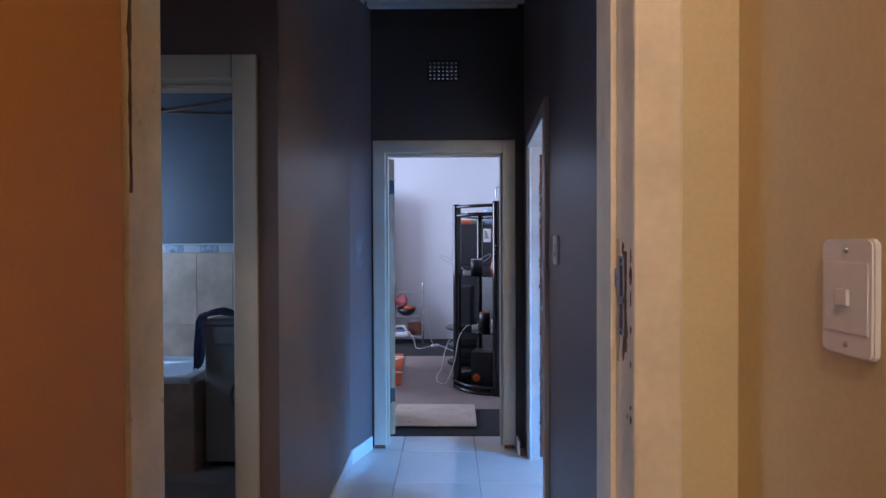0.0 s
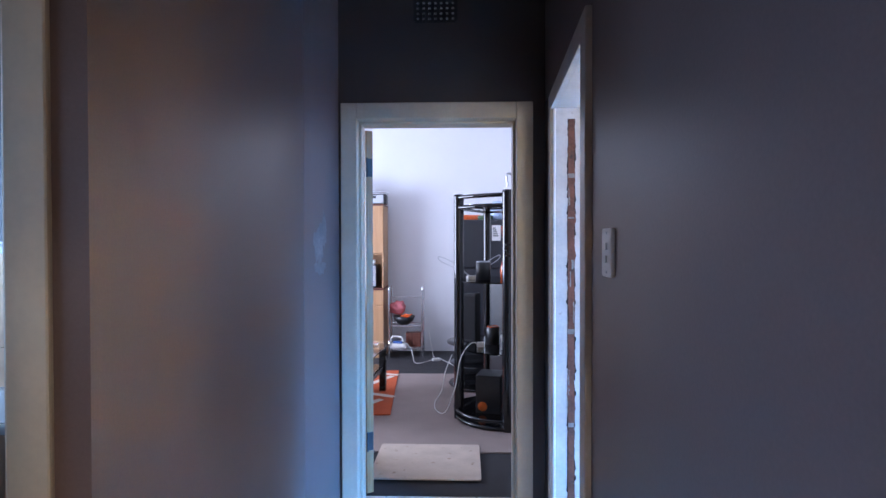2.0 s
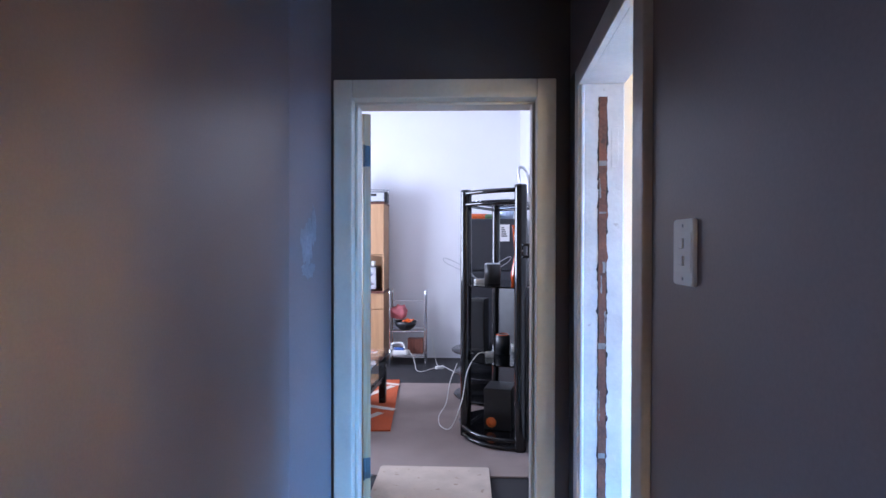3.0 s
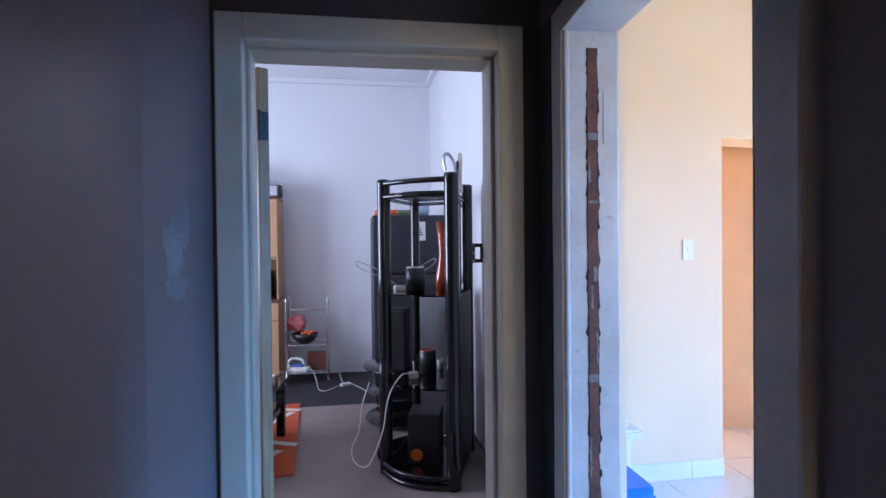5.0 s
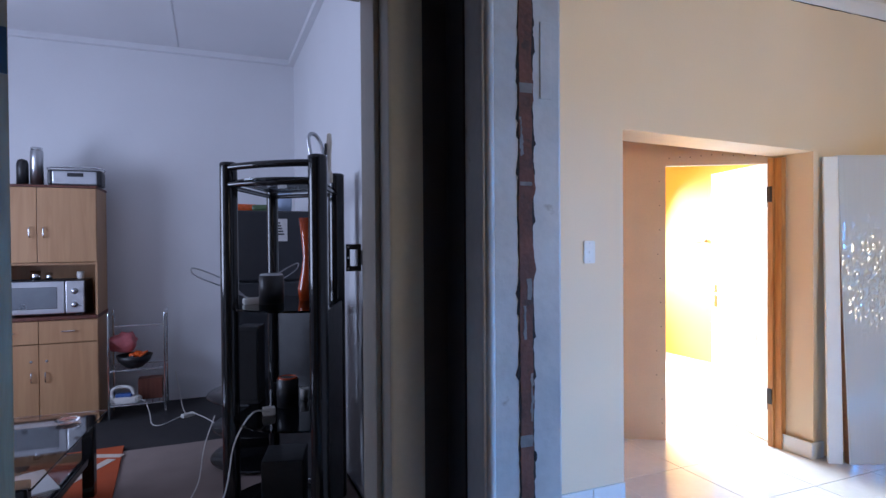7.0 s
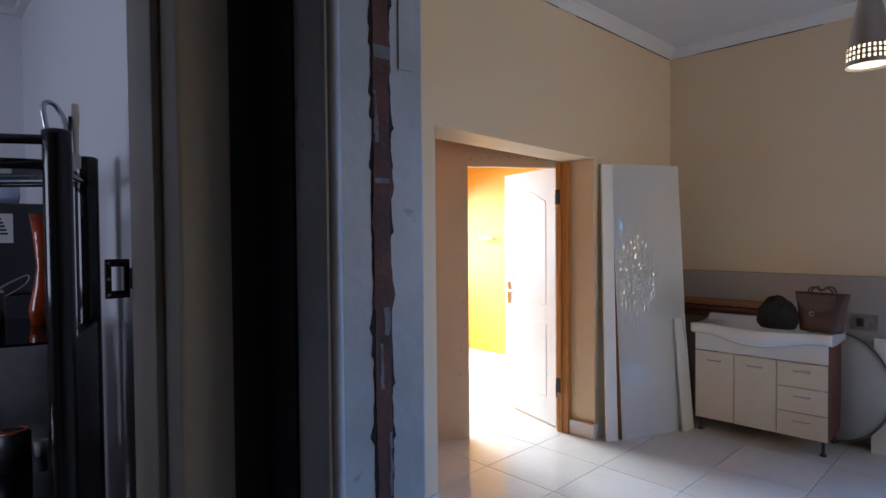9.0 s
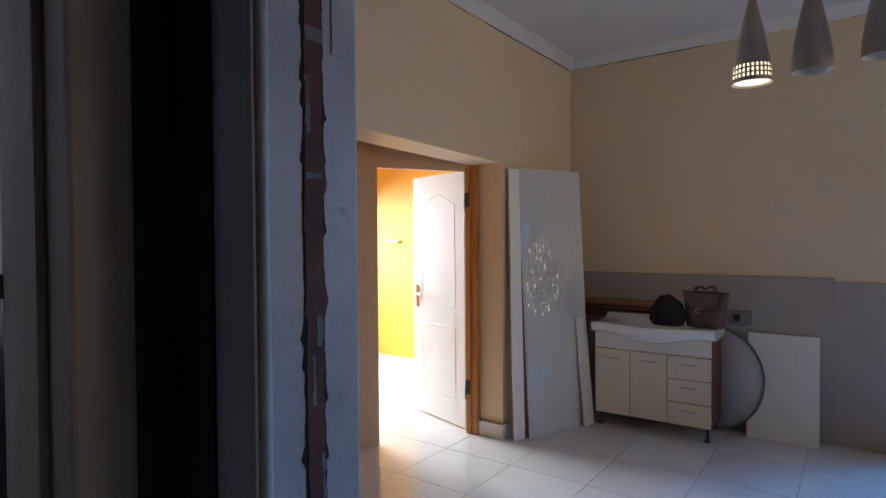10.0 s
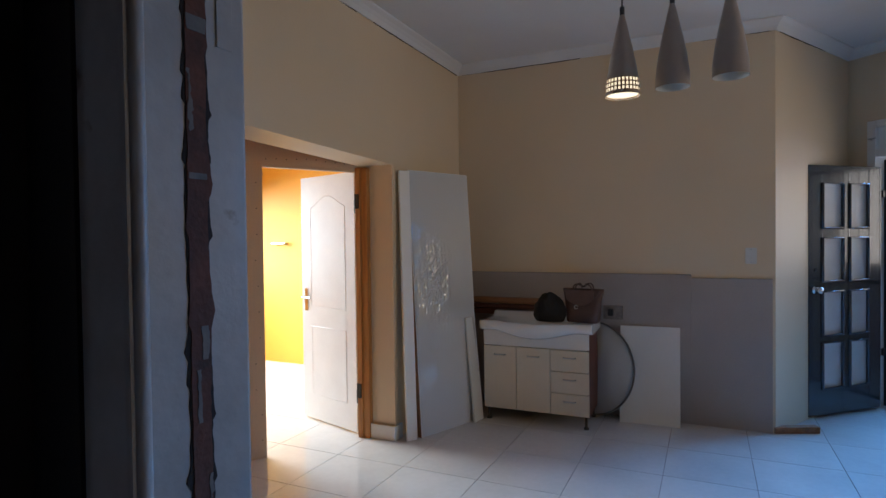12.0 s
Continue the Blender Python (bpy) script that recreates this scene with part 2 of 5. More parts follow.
def box(*a, bev=0.0, m=None):
    return add_box(bmesh.new(), *a, bev=bev, m=m)


def boxes(items, bev=0.0):
    bm = bmesh.new()
    for i in items:
        add_box(bm, *i, bev=bev)
    return bm


def add_tube(bm, pts, r, seg=10, radii=None, caps=True):
    """A round bar swept along points."""
    P = [Vector(p) for p in pts]
    rings, up = [], None
    for i, p in enumerate(P):
        d = (P[min(i + 1, len(P) - 1)] - P[max(i - 1, 0)]).normalized()
        if up is None:
            up = d.orthogonal().normalized()
        up = (up - d * up.dot(d)).normalized()
        side = d.cross(up)
        rr = radii[i] if radii else r
        rings.append([bm.verts.new(p + (up * math.cos(a) + side * math.sin(a)) * rr) for a in [2 * math.pi * k / seg for k in range(seg)]])
    for a, b in zip(rings, rings[1:]):
        for k in range(seg):
            f = bm.faces.new((a[k], a[(k + 1) % seg], b[(k + 1) % seg], b[k]))
            f.smooth = True
    if caps:
        for f in (bm.faces.new(list(reversed(rings[0]))), bm.faces.new(rings[-1])):
            for e in f.edges:
                e.smooth = False
    return bm


def tube(pts, r, seg=10, radii=None):
    return add_tube(bmesh.new(), pts, r, seg, radii)


def curve_pts(ctrl, n=40):
    """A smooth line through control points."""
    P = [Vector(p) for p in ctrl]
    P = [P[0] * 2 - P[1]] + P + [P[-1] * 2 - P[-2]]
    out = []
    for i in range(1, len(P) - 2):
        for k in range(n // (len(P) - 3)):
            t = k / (n // (len(P) - 3))
            a, b, c, d = P[i - 1], P[i], P[i + 1], P[i + 2]
            out.append(0.5 * (2 * b + (c - a) * t + (2 * a - 5 * b + 4 * c - d) * t * t + (3 * b - a - 3 * c + d) * t ** 3))
    return out + [P[-2]]


def lathe(profile, seg=32, bm=None, m=None, close=False):
    bm = bm or bmesh.new()
    rings = []
    for r, z in profile:
        ring = [bm.verts.new((r * math.cos(2 * math.pi * k / seg), r * math.sin(2 * math.pi * k / seg), z)) for k in range(seg)]
        rings.append(ring)
    for a, b in zip(rings, rings[1:]):
        for k in range(seg):
            f = bm.faces.new((a[k], a[(k + 1) % seg], b[(k + 1) % seg], b[k]))
            f.smooth = True
    if close:
        bm.faces.new(list(reversed(rings[0])))
        bm.faces.new(rings[-1])
    if m is not None:
        bmesh.ops.transform(bm, matrix=m, verts=[v for r in rings for v in r])
    return bm


def prism(poly, z0, z1, bev=0.0):
    """A plate of any outline (counter-clockwise from above)."""
    bm = bmesh.new()
    f = bm.faces.new([bm.verts.new((x, y, z0)) for x, y in poly])
    up = bmesh.ops.extrude_face_region(bm, geom=[f])["geom"]
    for v in up:
        if isinstance(v, bmesh.types.BMVert):
            v.co.z = z1
    bmesh.ops.recalc_face_normals(bm, faces=bm.faces)
    if bev:
        bmesh.ops.bevel(bm, geom=list(bm.edges), offset=bev, segments=2, affect="EDGES")
    return bm


def to_mesh(name, bm, material):
    bmesh.ops.recalc_face_normals(bm, faces=bm.faces)
    me = bpy.data.meshes.new(name)
    bm.to_mesh(me)
    bm.free()
    me.materials.append(material)
    return me


def part(name, bm, material, parent, label="", at=None):
    ob = new(name, to_mesh(name, bm, material))
    ob.parent = parent
    if at is not None:
        ob.matrix_basis = at
    if label:
        ob["label"] = label
    return ob


def thing(name, at, label, category, group=""):
    ob = new(name)
    ob.empty_display_size = 0.05
    ob.matrix_basis = at
    return tagged(ob, label, category, group)


def solid(name, bm, material, label, category, at=None, group=""):
    ob = new(name, to_mesh(name, bm, material))
    if at is not None:
        ob.matrix_basis = at
    return tagged(ob, label, category, group)


def setting(name, bm, material, label="", category=""):
    ob = new(name, to_mesh(name, bm, material))
    return tagged(ob, label, category, kind="structure")


def rect_wall(name, u0, u1, a, b, z0, z1, holes, material, along="x", label="", category="wall"):
    """A wall along x (its thickness a..b in y) or along y (thickness in x), with openings (u0, u1, z0, z1) cut through."""
    cuts = sorted({u0, u1, *[h[0] for h in holes], *[h[1] for h in holes]})
    bm = bmesh.new()
    for p, q in zip(cuts, cuts[1:]):
        spans, z = [], z0
        for h in sorted([h for h in holes if h[0] <= p + 1e-6 and h[1] >= q - 1e-6], key=lambda h: h[2]):
            if h[2] > z:
                spans.append((z, h[2]))
            z = h[3]
        if z < z1:
            spans.append((z, z1))
        for s, e in spans:
            if along == "x":
                add_box(bm, p, q, a, b, s, e)
            else:
                add_box(bm, a, b, p, q, s, e)
    bmesh.ops.remove_doubles(bm, verts=bm.verts, dist=1e-5)
    return setting(name, bm, material, label, category)


# ---- structure: entry, passage ----
CEIL = 3.04
# entry (ochre) space, behind the first doorway
rect_wall("wall_entry_west", -2.0, 1.16, -0.05, 0.132, 0, CEIL, [], M["ochre_wall"], "y", "ochre painted plaster wall of the entry")
rect_wall("wall_entry_east", -2.0, 1.16, 1.02, 1.2, 0, CEIL, [], M["beige_wall"], "y", "beige painted plaster wall with a light switch")
# The opening is assumed, made to go with the added south fill.
rect_wall("wall_entry_south", -0.05, 1.2, -2.1, -2.0, 0, CEIL, [(0.62, 1.0, 0.95, 2.1)], M["beige_wall"], "x", "unseen beige painted wall with an assumed window opening")
rect_wall("wall_entry_north", -0.05, 1.2, 1.16, 1.25, 0, CEIL, [(0.02, 0.938, 0, 2.11)], M["beige_wall"], "x", "beige painted wall round the doorway")
rect_wall("wall_passage_south", -1.1, 1.08, 1.252, 1.345, 0, CEIL, [(0.02, 0.938, 0, 2.11)], M["plum"], "x", "dark plum painted passage wall")
rect_wall("wall_passage_east", 1.252, 3.025, 1.08, 1.18, 0, CEIL, [], M["plum"], "y", "dark plum painted passage wall")
setting("wall_passage_east_head", prism([(1.08, 3.0251), (1.18, 3.0251), (1.18, 4.2199), (1.125, 4.2199)], 2.112, CEIL), M["plum"], "dark plum painted wall over the kitchen doorway", "wall")
# Stub and north wall take the plum darkened for shade.
setting("wall_passage_east_stub", prism([(1.122, 4.118), (1.18, 4.118), (1.18, 4.2199), (1.125, 4.2199)], 0, 2.1119), M["plum_shaded"], "stub of wall between two doorways, plum paint darkened for shade", "wall")
rect_wall("wall_bathroom_passage", -1.1, -0.022, 2.42, 2.52, 0, CEIL, [(-1.0, -0.1, 0, 2.11)], M["plum"], "x", "dark painted wall round the bathroom doorway")
rect_wall("wall_passage_west", 2.52, 4.22, -0.095, -0.022, 0, CEIL, [], M["plum"], "y", "dark plum painted passage wall with a filler patch")
setting("wall_passage_splay", prism([(-0.0219, 3.93), (0.078, 4.2199), (-0.0219, 4.2199)], 0, CEIL), M["plum"], "dark plum painted splay beside the bedroom doorway", "wall")
rect_wall("wall_passage_north", -0.095, 1.18, 4.22, 4.335, 0, CEIL, [(0.09, 1.062, 0, 2.11), (0.47, 0.675, 2.525, 2.655)], M["plum_shaded"], "x", "plum passage wall over the bedroom doorway, darkened for shade")
rect_wall("wall_lobby_west", 1.252, 2.52, -1.2, -1.1, 0, CEIL, [(1.55, 2.29, 0.93, 2.07)], M["plum"], "y", "dark plum painted wall with a window opening")
setting("ceiling_passage", boxes([(-1.2, 1.2, 1.2, 4.335, CEIL, CEIL + 0.1), (-0.05, 1.2, -2.1, 1.2, CEIL, CEIL + 0.1)]), M["ceil"], "white board ceiling of the passage", "ceiling")
setting("cornice_passage", boxes([(0.0, 1.08, 4.17, 4.22, CEIL - 0.03, CEIL), (0.0, 0.05, 2.5, 4.17, CEIL - 0.03, CEIL), (1.03, 1.08, 1.4, 4.17, CEIL - 0.03, CEIL)], bev=0.01), M["ceil"], "narrow white cornice", "cornice")

# bedroom
BN, BE, BW, BC = 8.62, 1.365, -2.4, 3.16
rect_wall("wall_bedroom_south_far", BW, -0.17, 4.602, 4.70, 0, BC, [], M["white_wall"], "x", "white painted bedroom wall")
rect_wall("wall_bedroom_south", -0.17, BE, 4.335, 4.45, 0, BC, [(0.09, 1.062, 0, 2.11), (0.47, 0.675, 2.525, 2.655)], M["white_wall"], "x", "white painted bedroom wall")
rect_wall("wall_bedroom_north", BW, BE + 0.2, BN, BN + 0.15, 0, BC, [], M["white_wall"], "x", "plain white painted bedroom wall")
rect_wall("wall_bedroom_east", 4.335, BN, BE, BE + 0.035, 0, BC, [], M["white_wall"], "y", "plain white painted bedroom wall")
rect_wall("wall_bedroom_west", 4.61, BN, BW - 0.15, BW, 0, BC, [(5.4, 7.2, 0.95, 2.2)], M["white_wall"], "y", "white painted bedroom wall with a window opening")
setting("ceiling_bedroom", box(BW - 0.15, BE + 0.15, 4.335, BN + 0.15, BC, BC + 0.1), M["white_wall"], "white board ceiling with a joint", "ceiling")
setting("cornice_bedroom", boxes([(BW, BE, BN - 0.05, BN, BC - 0.05, BC), (BE - 0.05, BE, 4.45, BN - 0.05, BC - 0.05, BC), (0.34, 0.36, 4.45, BN - 0.05, BC - 0.006, BC + 0.004)], bev=0.0025), M["white_wall"], "white ceiling cornice and joint strip", "cornice")
setting("floor_bedroom", boxes([(-0.17, BE, 4.47, BN, -0.1, 0.0), (BW, -0.17, 4.61, BN, -0.1, 0.0)]), M["dark_carpet"], "black carpeted bedroom floor", "floor")

# bathroom
rect_wall("wall_bathroom_south", -2.6, -0.097, 2.522, 2.60, 0, CEIL, [(-1.0, -0.1, 0, 2.11)], M["bath_wall"], "x", "grey painted bathroom wall")
rect_wall("wall_bathroom_north", -2.6, -0.097, 4.5, 4.60, 0, CEIL, [], M["bath_wall"], "x", "grey painted bathroom wall above the tiles")
rect_wall("wall_bathroom_east", 2.60, 4.5, -0.17, -0.097, 0, CEIL, [], M["bath_wall"], "y", "grey painted bathroom wall")
rect_wall("wall_bathroom_west", 2.52, 4.6, -2.7, -2.5, 0, CEIL, [(2.8, 3.8, 1.35, 2.15)], M["bath_wall"], "y", "grey painted bathroom wall with a window opening")
setting("ceiling_bathroom", box(-2.7, -0.077, 2.522, 4.6, CEIL, CEIL + 0.1), M["ceil"], "white bathroom ceiling", "ceiling")
setting("floor_bathroom", box(-2.6, -0.1, 2.47, 4.5, -0.1, -0.002), M["tile"], "pale tiled bathroom floor", "floor")

# kitchen
KN, KE, KC = 5.44, 5.37, 2.97
rect_wall("wall_kitchen_west", 0.2, 4.335, 1.182, 1.284, 0, KC, [(3.025, 4.118, 0, 2.11)], M["cream_wall"], "y", "cream painted kitchen wall with a doorway")
rect_wall("wall_kitchen_west_far", 4.337, 5.74, 1.402, 1.44, 0, KC, [], M["cream_wall"], "y", "cream painted kitchen wall")
rect_wall("wall_kitchen_west_return", 1.284, 1.44, 4.25, 4.335, 0, KC, [], M["cream_wall"], "x", "cream painted return wall")
wall_kn = rect_wall("wall_kitchen_north", 1.44, 5.5, KN, 5.70, 0, KC, [(2.66, 4.17, 0, 1.985)], M["cream_wall"], "x", "cream painted kitchen wall with a wide low opening")
for v in wall_kn.data.vertices:
    if abs(v.co.z - 1.985) < 0.001:
        v.co.z = 2.004 - 0.024 * (v.co.x - 2.66)
rect_wall("wall_kitchen_east", 2.97, KN, KE, 5.5, 0, KC, [], M["cream_wall"], "y", "cream painted kitchen wall above grey boards")
rect_wall("wall_kitchen_south", 1.182, 6.4, 0.1, 0.2, 0, KC, [(2.75, 4.45, 1.0, 2.2)], M["cream_wall"], "x", "cream painted kitchen wall with a window opening")
rect_wall("wall_kitchen_east_far", 0.2, 1.30, 5.62, 5.75, 0, KC, [(0.32, 1.2, 1.05, 2.25)], M["cream_wall"], "y", "cream painted kitchen wall with a side window opening")


def slant_wall(name, p, q, thick, z0, z1, holes, material, label):
    """A wall that stands aslant, from p to q, its thickness to the right of that way; holes are (start, end, z0, z1) along it."""
    d = Vector((q[0] - p[0], q[1] - p[1], 0))
    n = d.length
    ob = rect_wall(name, 0, n, -thick, 0, z0, z1, holes, material, "x", label)
    ob.matrix_basis = Matrix.Translation((p[0], p[1], 0)) @ Matrix.Rotation(math.atan2(d.y, d.x), 4, "Z")
    return ob


C1, C2 = (KE, 2.97), (6.50, 2.33)
slant_wall("wall_kitchen_entrance_side", C2, C1, 0.12, 0, KC, [], M["cream_wall"], "cream painted wall beside the front door")
DW = Vector((-0.65, -0.76)).normalized()
C3 = (C2[0] + DW.x * 1.35, C2[1] + DW.y * 1.35)
slant_wall("wall_front_door", C3, C2, 0.16, 0, KC, [(0.25, 1.20, 0, 2.36)], M["cream_wall"], "cream painted wall round the front door")
setting("ceiling_kitchen", prism([(1.18, 0.1), (6.9, 0.1), (6.9, 5.7), (1.18, 5.7)], KC, KC + 0.1), M["ceil"], "white board ceiling with faint stains", "ceiling")


def cove(name, pts, size=0.075):
    """A cornice along the walls, its inside towards the left of the way."""
    bm = bmesh.new()
    P = [Vector((*p, 0)) for p in pts]
    nrm = [Vector((-(q - p).normalized().y, (q - p).normalized().x, 0)) for p, q in zip(P, P[1:])]
    rows = []
    for i, p in enumerate(P):
        n0, n1 = nrm[max(i - 1, 0)], nrm[min(i, len(nrm) - 1)]
        m = (n0 + n1).normalized()
        m /= m.dot(n0)
        rows.append([bm.verts.new(p + m * u * size + Vector((0, 0, KC - w * size))) for u, w in ((0, 0), (0, 1), (0.12, 0.98), (0.35, 0.62), (0.62, 0.35), (0.98, 0.12), (1, 0))])
    for r0, r1 in zip(rows, rows[1:]):
        for k in range(6):
            bm.faces.new((r0[k], r1[k], r1[k + 1], r0[k + 1]))
    return setting(name, bm, M["ceil"], "white coved cornice, a little cracked", "cornice")


cornice = cove("cornice_kitchen", [C3, C2, C1, (KE, KN), (1.44, KN)])


def crack(p, q, seed):
    """An uneven dark gap where the cornice has come away from the wall."""
    rnd = random.Random(seed)
    n = max(8, int((Vector(q) - Vector(p)).length / 0.04))
    pts, radii, w = [], [], 0.002
    for k in range(n + 1):
        w = min(0.0042, max(0.0006, w + rnd.uniform(-0.0014, 0.0014)))
        pts.append(Vector(p).lerp(Vector(q), k / n) + Vector((0, 0, rnd.uniform(-0.002, 0.002))))
        radii.append(w)
    part("crack", tube(pts, 0.002, 5, radii), M["scar_dark"], cornice, "dark crack under the cornice")


ZC = KC - 0.076
crack((2.9, KN - 0.002, ZC), (3.75, KN - 0.002, ZC), 1)
crack((3.95, KN - 0.002, ZC), (5.34, KN - 0.002, ZC), 2)
crack((KE - 0.002, 5.40, ZC), (KE - 0.002, 4.35, ZC), 3)
crack((KE - 0.002, 3.45, ZC), (KE - 0.002, 3.0, ZC), 4)
crack((KE + 0.05, 2.938, ZC), (KE + 0.72, 2.558, ZC), 5)
# orange room behind the slanting partition
rect_wall("wall_orange_east", 5.70, 8.9, 5.9, 6.0, 0, KC, [], M["orange_wall"], "y", "bright orange painted wall")
rect_wall("wall_orange_north", 1.5, 6.0, 8.9, 9.0, 0, KC, [(3.75, 5.75, 0.8, 2.2)], M["orange_wall"], "x", "bright orange painted wall with a window opening")
rect_wall("wall_orange_west", 5.70, 8.9, 1.525, 1.60, 0, KC, [], M["orange_wall"], "y", "bright orange painted wall")
rect_wall("wall_orange_south", 1.6, 5.9, 5.702, 5.72, 0, KC, [(2.66, 4.17, 0, 2.01)], M["orange_wall"], "x", "bright orange painted wall")
setting("ceiling_orange_room", box(1.5, 6.0, 5.70, 9.0, KC, KC + 0.1), M["ceil"], "white ceiling", "ceiling")
PA, PB = (2.60, 6.70), (4.22, 5.722)
PL = math.hypot(PB[0] - PA[0], PB[1] - PA[1])
slant_wall("wall_partition", PA, PB, 0.05, 0, KC, [(1.145, PL - 0.03, 0, 1.945)], M["board"], "pinkish plasterboard partition with screw heads round the doorway")

# floor with grout, tiles come at the end of the file
setting("floor", prism([(-1.2, -2.1), (1.3, -2.1), (1.3, 0.1), (6.9, 0.1), (6.9, 9.0), (1.40, 9.0), (1.40, 4.468), (-1.2, 4.468)], -0.12, -0.006), M["grout"], "pale tiled floor with thin grey joints", "floor")
setting("ground", prism([(-300, -300), (300, -300), (300, 300), (-300, 300)], -0.3, -0.15), M["ground"], "pale paved ground outside", "ground")


# ---- door frames ----
def door_frame(name, at, width, height, depth, face, material, label, bead=(0.06, 0.14), raised=0.014, head=None):
    """A pressed frame: opening width x height, faces on both sides, a rebate with a stop bead between. Local: x across, y through, z up."""
    fr = tagged(new(name), label, "door frame", kind="structure")
    fr.matrix_basis = at
    head = head or face
    for side, nm in ((-1, "jamb"), (1, "jamb")):
        x = side * width / 2
        o = side * (width / 2 + face)
        bm = bmesh.new()
        add_box(bm, min(x, o), max(x, o), -0.012, depth + 0.012, 0, height + head, bev=0.006)
        s = x - side * raised
        add_box(bm, min(s, x), max(s, x), bead[0], bead[1], 0, height, bev=0.005 if raised > 0.01 else 0.0025)
        part(nm, bm, material, fr)
    bm = bmesh.new()
    add_box(bm, -width / 2, width / 2, -0.012, depth + 0.012, height, height + head, bev=0.006)
    add_box(bm, -width / 2, width / 2, bead[0], bead[1], height - raised, height, bev=0.005 if raised > 0.01 else 0.0025)
    part("head", bm, material, fr)
    return fr


F_END = door_frame("door_frame_bedroom", pose(0.5765, 4.22, 0), 0.809, 2.035, 0.23, 0.082, M["frame"], "worn cream painted door frame with chipped feet")
F_SIDE = door_frame("door_frame_kitchen", pose(1.1045, 3.576, 0, 0, 0, -93.2), 0.885, 2.035, 0.158, 0.094, M["frame_white"], "worn white door frame with bare brown scars", (-0.011, 0.014), 0.002, 0.078)
F_BATH = door_frame("door_frame_bathroom", pose(-0.545, 2.42, 0), 0.72, 2.02, 0.18, 0.09, M["frame"], "worn cream painted bathroom door frame")
F_ENTRY = door_frame("door_frame_entry", pose(0.479, 1.16, 0), 0.776, 2.035, 0.185, 0.07, M["frame_yellow"], "stained cream door frame with a rusty strike plate", (0.070, 0.112), 0.010)


# ---- passage details ----
sk = tagged(new("baseboard"), "white glazed skirting along the passage wall", "skirting", kind="structure")
for y0 in (2.44, 2.94, 3.44):
    part("skirting_tile", box(-0.021, -0.010, y0, min(y0 + 0.496, 3.925), 0.001, 0.095, bev=0.003), M["skirt"], sk)
part("skirting_tile", box(0.0, 0.29, -0.012, -0.001, 0.001, 0.095, bev=0.003, m=pose(-0.022, 3.93, 0, 0, 0, 71)), M["skirt"], sk)
part("skirting_tile", box(1.064, 1.079, 4.092, 4.205, 0.001, 0.095, bev=0.003), M["skirt"], sk)
bbk = tagged(new("baseboard_kitchen"), "white tiled skirting of the kitchen", "skirting", kind="structure")
for x0, x1 in ((1.45, 1.95), (1.953, 2.45), (2.453, 2.655)):
    part("skirting_tile", box(x0, x1, KN - 0.014, KN - 0.001, 0.001, 0.105, bev=0.003), M["skirt"], bbk)
part("skirting_tile", box(2.648, 2.659, KN - 0.014, 5.69, 0.001, 0.105, bev=0.003), M["skirt"], bbk)
part("skirting_tile", box(4.14, 4.25, KN - 0.016, KN - 0.001, 0.001, 0.105, bev=0.003), M["skirt"], bbk)
part("skirting_tile", box(4.138, 4.149, KN - 0.014, 5.69, 0.001, 0.105, bev=0.003), M["skirt"], bbk)
part("skirting_tile", box(5.50, 5.515, 0.25, 1.4, 0.001, 0.105, bev=0.003), M["skirt"], bbk)


def rounded(w, h, r, n=5):
    pts = []
    for cx, cy, a0 in ((w / 2 - r, h / 2 - r, 0), (-w / 2 + r, h / 2 - r, 90), (-w / 2 + r, -h / 2 + r, 180), (w / 2 - r, -h / 2 + r, 270)):
        for k in range(n + 1):
            a = radians(a0 + 90 * k / n)
            pts.append((cx + r * math.cos(a), cy + r * math.sin(a)))
    return pts


def wall_switch(at, w, h, label, gangs=1):
    """A switch plate: local x across, z up, y out of the wall towards minus."""
    th = thing("light_switch", at, label, "light switch")
    turn = Matrix.Rotation(radians(90), 4, "X")
    plate = prism(rounded(w, h, 0.008), 0, 0.009, bev=0.002)
    bmesh.ops.transform(plate, matrix=turn, verts=plate.verts)
    part("plate", plate, M["plastic_white"], th)
    part("cover", box(-w * 0.42, w * 0.42, -0.0102, -0.009, -h * 0.30, h * 0.30, bev=0.0005), M["plastic_white"], th)
    for k in range(gangs):
        z = (k - (gangs - 1) / 2) * h * 0.26
        part("rocker", box(-w * 0.11, w * 0.11, -0.0145, -0.0102, z - h * 0.075, z + h * 0.075, bev=0.002), M["plastic_white"], th)
    for z in (-h * 0.40, h * 0.40):
        part("screw", lathe([(0.0001, 0.0), (0.0035, 0.0), (0.003, 0.0015), (0.0001, 0.0018)], 10, m=pose(0, -0.009, z, 90)), M["steel"], th)
    return th


wall_switch(pose(1.08, 2.826, 1.384, 0, 0, -90), 0.095, 0.126, "white plastic switch plate on the dark wall", 2)
wall_switch(pose(1.02, 0.928, 1.362, 0, 0, -90), 0.075, 0.12, "off-white switch plate on the beige wall")
wall_switch(pose(2.437, KN, 1.347), 0.07, 0.118, "white light switch beside the wide opening")
wall_switch(pose(KE, 3.125, 1.285, 0, 0, -90), 0.075, 0.118, "white switch plate above the grey boards")

# air vent over the bedroom door
vent = thing("air_vent", pose(0.5725, 4.22, 2.59), "dark painted air brick with small square holes", "air vent")
for k in range(8):
    x = -0.1025 + 0.205 * k / 7
    part("upright_bar", box(x - 0.0085, x + 0.0085, -0.004, 0.03, -0.065, 0.065), M["black_plastic"], vent)
